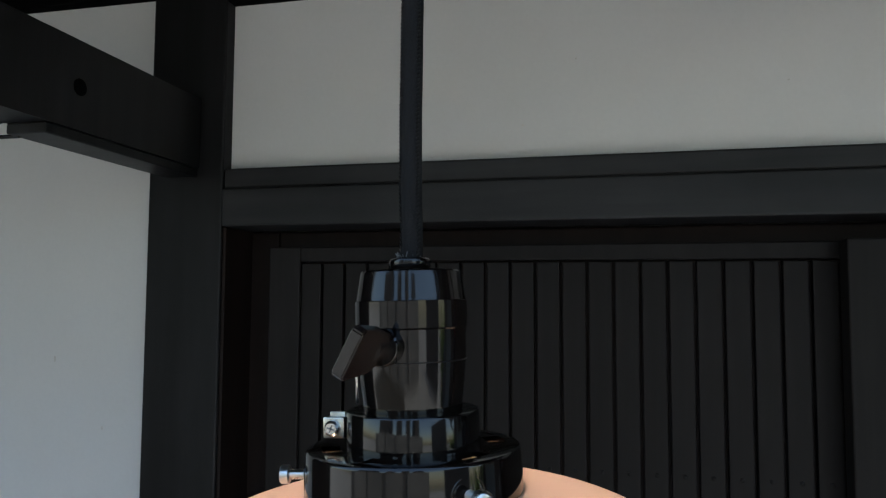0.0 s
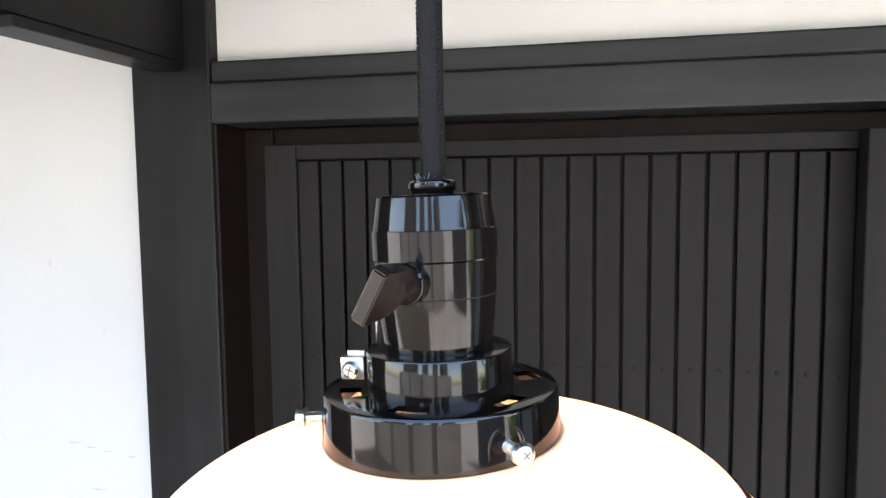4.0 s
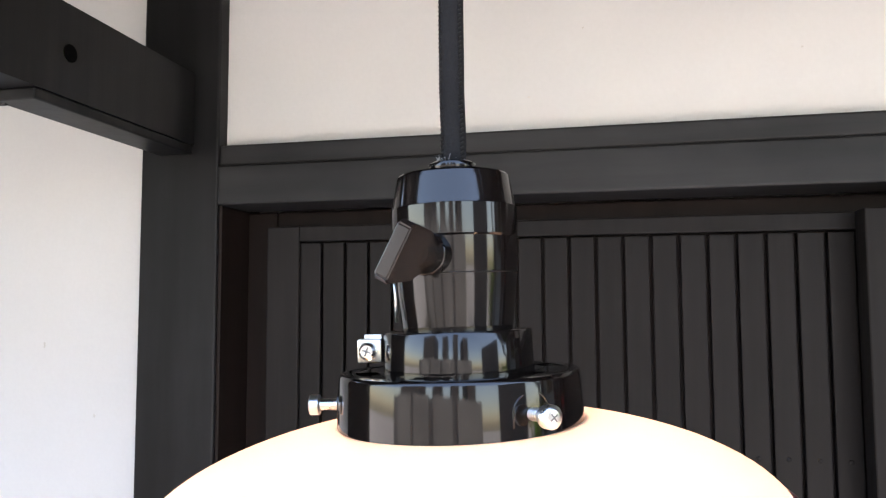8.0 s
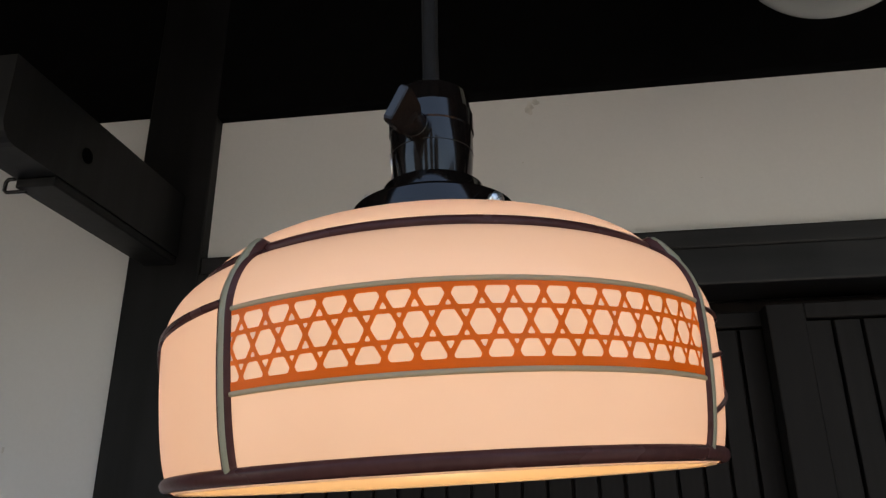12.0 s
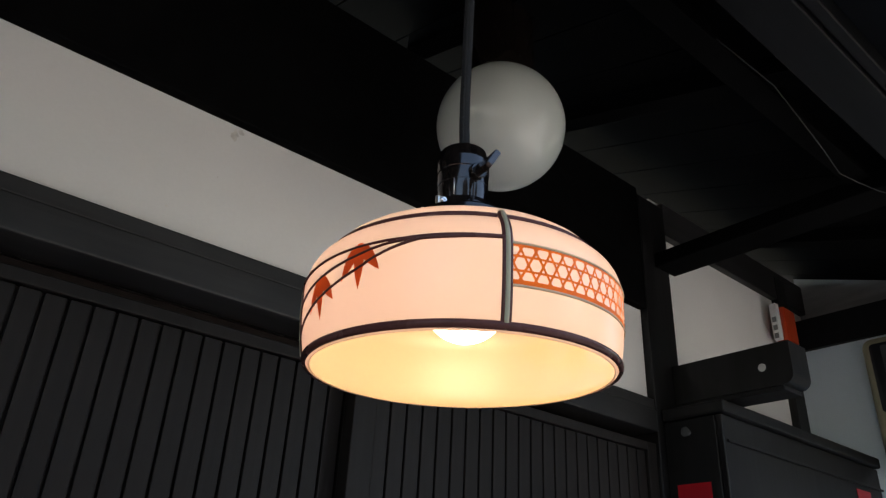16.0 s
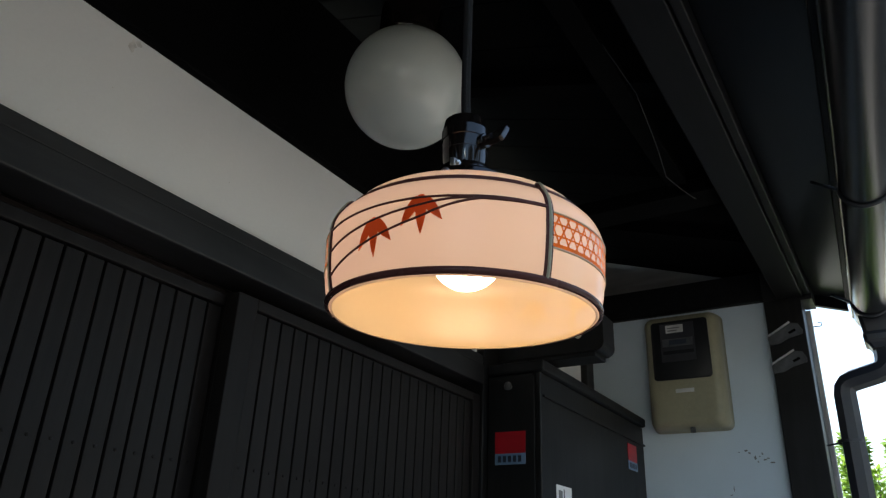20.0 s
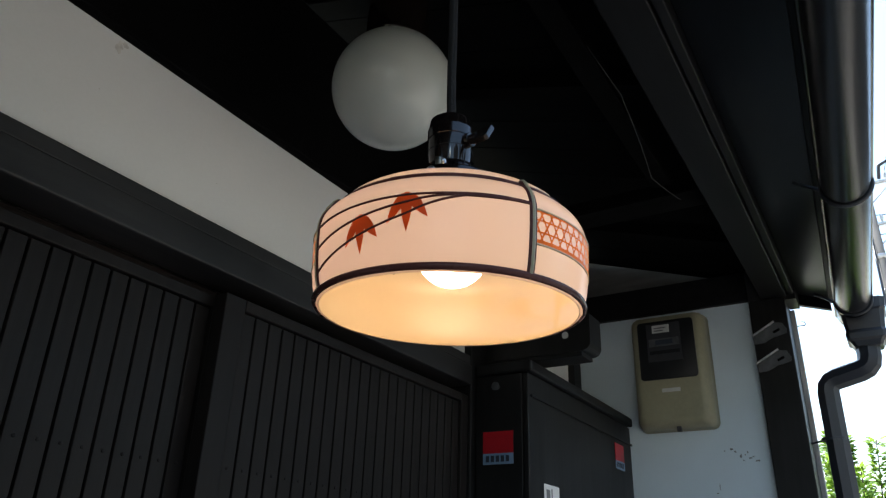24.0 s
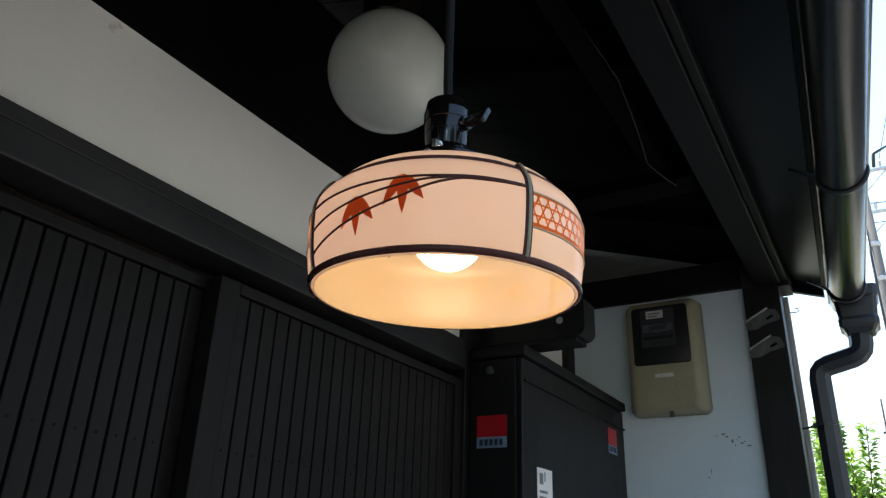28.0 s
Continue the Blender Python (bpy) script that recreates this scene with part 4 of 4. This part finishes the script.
def strap(z, name="pipe_bracket"):
    """Bent steel lug with a slot, screwed to the post."""
    t = thing(name, "bent dull steel lug with a pale lip", "bracket", "steel lugs on the post", at=(X_SIDE - 0.022, -0.008, z))
    bm = bmesh.new()
    outline = [(0.046, -0.022), (-0.026, 0.018), (-0.046, 0.014), (-0.056, -0.006), (-0.054, -0.020), (-0.012, -0.030), (0.014, -0.044), (0.044, -0.046)]
    front = [bm.verts.new((-0.004, y, z)) for y, z in outline]
    back = [bm.verts.new((-0.0005, y, z)) for y, z in outline]
    bm.faces.new(front), bm.faces.new(list(reversed(back)))
    for i in range(8):
        bm.faces.new((front[i], back[i], back[(i + 1) % 8], front[(i + 1) % 8]))
    bmesh.ops.recalc_face_normals(bm, faces=bm.faces[:])
    part("plate", bm, LUG, t, smooth=False)
    bm = box(-0.018, -0.0045, -0.038, 0.041, -0.0015, 0.0012, 0.0004)
    lip = part("lip", bm, GALV, t, "pale bent lip", smooth=False)
    lip.matrix_local = pose(0, 0.010, 0.0005, -29.5, 0, 0)
    slot = part("slot", box(-0.0050, -0.0042, -0.011, 0.011, -0.004, 0.004, 0.0003), SHADOWBOARD, t, smooth=False)
    slot.matrix_local = pose(0, -0.026, -0.010, -25, 0, 0)
    return t


strap(2.100)
strap(2.010)

# ---------------------------------------------------------------- gutter and downpipe
gut = thing("rain_gutter", "dark grey half-round rain gutter with downpipe", "gutter")
bm = bmesh.new()
GZ, GR = 2.125, 0.046
n = 24
loop = [(-r * math.cos(math.pi * i / n), -r * math.sin(math.pi * i / n)) for r, order in ((GR, 1), (GR - 0.003, -1)) for i in (range(n + 1) if order > 0 else range(n, -1, -1))]
ends = [[bm.verts.new((x, y + dy, GZ + dz)) for dy, dz in loop] for x, y in (GA, GB)]
for i in range(len(loop)):
    j = (i + 1) % len(loop)
    bm.faces.new((ends[0][i], ends[0][j], ends[1][j], ends[1][i]))
for e in ends:
    for i in range(n):
        bm.faces.new((e[i], e[i + 1], e[2 * n - i], e[2 * n + 1 - i]))
bmesh.ops.recalc_face_normals(bm, faces=bm.faces[:])
part("trough", soften(bm), GREYMETAL, gut)


for r_off, name in ((-GR, "outer_bead"), (GR, "inner_bead")):
    part(name, tube([(x, y + r_off, GZ) for x, y in (GA, GB)], 0.005, 10), GREYMETAL, gut)
for x in (-0.6, 0.25, 1.10, 1.84):
    y = gutter_y(x)
    pts = [(x, y - (GR + 0.003) * math.cos(radians(a)), GZ - (GR + 0.003) * math.sin(radians(a))) for a in range(-10, 181, 10)] + [(x, y + GR + 0.05, GZ + 0.03)]
    part("gutter_hanger", tube(pts, 0.004, 8), PIPE, gut, "dark iron gutter hanger")
ob = bmesh.new()
hopper = []
for z, half in ((2.134, 0.063), (2.104, 0.061), (2.098, 0.056), (2.046, 0.050), (2.036, 0.053), (2.020, 0.052), (2.014, 0.044), (2.000, 0.036)):
    hopper.append([ob.verts.new((1.93 + sx * half, -0.275 + sy * half, z)) for sx, sy in ((-0.8, -1), (0.8, -1), (1, -0.8), (1, 0.8), (0.8, 1), (-0.8, 1), (-1, 0.8), (-1, -0.8))])
for p, q in zip(hopper, hopper[1:]):
    for k in range(8):
        ob.faces.new((p[k], p[(k + 1) % 8], q[(k + 1) % 8], q[k]))
ob.faces.new(hopper[0]), ob.faces.new(hopper[-1])
bmesh.ops.recalc_face_normals(ob, faces=ob.faces[:])
part("outlet_box", ob, PIPE, gut, "dark rain outlet box", smooth=False)


def bend(points, steps=6, cut=0.06):
    """Rounds the corners of a line of points."""
    p = [Vector(q) for q in points]
    out = [p[0]]
    for a, b, c in zip(p, p[1:], p[2:]):
        d = min((a - b).length, (c - b).length, cut) * 0.85
        s, e = b + (a - b).normalized() * d, b + (c - b).normalized() * d
        for k in range(steps + 1):
            u = k / steps
            out.append((1 - u) ** 2 * s + 2 * u * (1 - u) * b + u * u * e)
    return out + [p[-1]]


part("downpipe", soften(tube(bend([(1.93, -0.272, 2.03), (1.93, -0.269, 1.944), (1.95, -0.146, 1.916), (1.95, -0.140, 0.02)], 3, 0.036), 0.0318, 8), 20), PIPE, gut, "dark rain downpipe")
for z in (1.75, 0.9):
    part("pipe_band", soften(lathe([(0.032, z - 0.004), (0.0350, z - 0.004), (0.0350, z + 0.004), (0.032, z + 0.004)], 28, 1.95, -0.140)), PIPE, gut)
    part("pipe_stay", tube([(1.96, -0.110, z), (2.0, -0.074, z)], 0.003, 8), PIPE, gut)

# ---------------------------------------------------------------- outside
bush = thing("garden_bush", "leafy light green garden bush behind the downpipe", "bush", at=(3.2, -0.12, 0.0))
rnd = random.Random(11)
twigs = bmesh.new()
tips = []
for k in range(110):
    a, lean = rnd.uniform(0, 2 * math.pi), rnd.uniform(0.03, 0.75)
    h = rnd.uniform(1.55, 2.02) - 0.34 * lean
    pts = []
    for i in range(7):
        u = i / 6
        pts.append((math.cos(a) * lean * u * 1.15 + rnd.uniform(-0.012, 0.012), math.sin(a) * lean * u * 1.15 + rnd.uniform(-0.012, 0.012), h * u))
    tube(pts, [0.010 - 0.008 * i / 6 for i in range(7)], 5, twigs)
    tips.append(pts)
part("branches", twigs, BARK, bush)
lv, lf = [], []
for pts in tips:
    for k in range(360):
        u = 0.45 + 0.55 * rnd.random() ** 0.6
        i = min(5, int(u * 6))
        q = Vector(pts[i]).lerp(Vector(pts[i + 1]), u * 6 - i)
        a, up = rnd.uniform(0, 2 * math.pi), rnd.uniform(-0.1, 1.1)
        d = Vector((math.cos(a), math.sin(a), up)).normalized()
        side = d.cross(Vector((0, 0, 1))).normalized()
        nrm = side.cross(d)
        ln, wd = rnd.uniform(0.024, 0.044), rnd.uniform(0.0065, 0.011)
        q = q + d * 0.012
        b = len(lv)
        lv += [q, q + d * ln * 0.4 + side * wd - nrm * 0.004, q + d * ln * 0.45 + nrm * 0.004, q + d * ln * 0.4 - side * wd - nrm * 0.004, q + d * ln - nrm * 0.006]
        lf += [(b, b + 1, b + 2), (b, b + 2, b + 3), (b + 1, b + 4, b + 2), (b + 2, b + 4, b + 3)]
me = bpy.data.meshes.new("crown")
me.from_pydata([tuple(v) for v in lv], [], lf)
me.shade_smooth()
me.materials.append(LEAF)
crown = new("crown", me)
crown.parent = bush
sheet = thing("blue_panel", "pale blue plastic sheet standing beside the bush", "panel")
solid("sheet", (2.48, 2.50, -0.17, -0.03, 0.0, 1.50), PALEBLUE, sheet, bevel=0.006)

pole = thing("utility_pole", "grey concrete utility pole with crossarms and wires", "utility pole", at=(23.2, -1.02, 0))
part("shaft", tube([(0, 0, 0), (0, 0, 13.4)], [0.18, 0.115], 20), POLE, pole)
for z in (11.5, 12.9):
    solid("crossarm", (-0.06, 0.06, -1.15, 1.15, z, z + 0.08), GALV, pole, bevel=0.01)
    for y in (-1.05, -0.6, -0.25, 0.25, 0.6, 1.05):
        part("insulator", lathe([(0.0, z + 0.36), (0.03, z + 0.35), (0.05, z + 0.28), (0.035, z + 0.25), (0.055, z + 0.20), (0.03, z + 0.16), (0.02, z + 0.075)], 14, 0, y), GALV, pole)
    part("arm_brace", tube([(0, -0.75, z), (0, -0.12, z - 0.62)], 0.018, 8), GALV, pole)
part("cutout_switch", tube([(-0.08, -0.42, 13.0), (-0.16, -0.48, 13.42), (-0.1, -0.86, 13.62)], [0.05, 0.06, 0.03], 10), PIPE, pole, "dark line switch")
for z in (6.4, 7.6, 9.3, 10.4):
    part("pole_band", lathe([(0.14, z), (0.175, z + 0.01), (0.175, z + 0.14), (0.14, z + 0.15)], 20), GALV, pole)
part("riser_cable", tube([(-0.16, 0.14, 3.0), (-0.15, 0.16, 9.0), (-0.14, 0.13, 11.4)], 0.035, 8), PIPE, pole)
for z in (5.4, 6.0, 8.6, 9.9):
    part("step_bolt", tube([(0.0, -0.14, z), (0.0, -0.34, z)], 0.012, 8), GALV, pole)
# Unseen walls and piers added to shape reflections on socket and doors.
house = thing("garden_wall", "added brown-grey wall with pale piers, out of view, shapes reflections", "wall", kind="structure")
solid("wall", (-6.2, 2.9, -5.4, -5.2, 0.0, 2.25), DARKWALL, house, bevel=0.01)
for a, b in ((-5.2, -3.3), (-3.0, -1.5), (-1.15, 0.35), (0.75, 2.88)):
    solid("wall_pier", (a, b, -5.19, -5.0, 0.0, 2.30), PALEWALL, house, bevel=0.02)
solid("side_wall", (5.2, 5.4, -5.2, -1.75, 0.0, 3.6), DARKWALL, house, bevel=0.01)
# Unseen dark patch added to cut bounced light and darken reflections.
structure("garden_bed", (-6.0, -0.2, -5.19, -1.5, 0.002, 0.05), DARKPATCH, "added dark ground patch out of view, cuts bounced light", 0.02)
# Unseen dark blocks added for upright streaks in the socket's reflections.
for a, b, h in ((-9.0, -4.6, 6.4), (-2.3, -0.9, 6.0), (0.5, 1.7, 6.6), (3.0, 4.4, 6.2)):
    structure("facing_house", (a, b, -13.0, -9.5, 0.0, h), DARKBLOCK, "added dark block out of view, for reflections", 0.02)
lines = thing("overhead_wires", "thin black overhead wires strung to the pole", "wires")
for y, z, drift in ((-1.05, 13.25, -3.4), (-0.6, 13.25, -3.6), (0.25, 13.25, -3.2), (0.6, 11.85, -3.2), (-0.1, 7.7, -3.2)):
    pts = []
    for i in range(25):
        u = i / 24
        pts.append((23.2 - 46 * u, -1.02 + y + drift * u, z - 0.9 * 4 * u * (1 - u)))
    part("wire", tube(pts, 0.009, 6), WIRE, lines)
for z, end in ((11.85, 12.6), (11.2, 11.9), (9.35, 10.4)):
    part("wire", tube([(23.2, -1.1 - 26 * u, z + (end - z) * u - 0.8 * 4 * u * (1 - u)) for u in (i / 12 for i in range(13))], 0.012, 6), WIRE, lines)
tv = thing("antenna_mast", "thin dark antenna mast far off", "mast", at=(30.0, -0.37, 0))
part("mast", tube([(0, 0, 0), (0, 0, 7.2)], 0.05, 10), PIPE, tv)
part("clamp", tube([(-0.02, 0.10, 6.0), (0.0, -0.14, 6.1)], 0.04, 8), PIPE, tv)
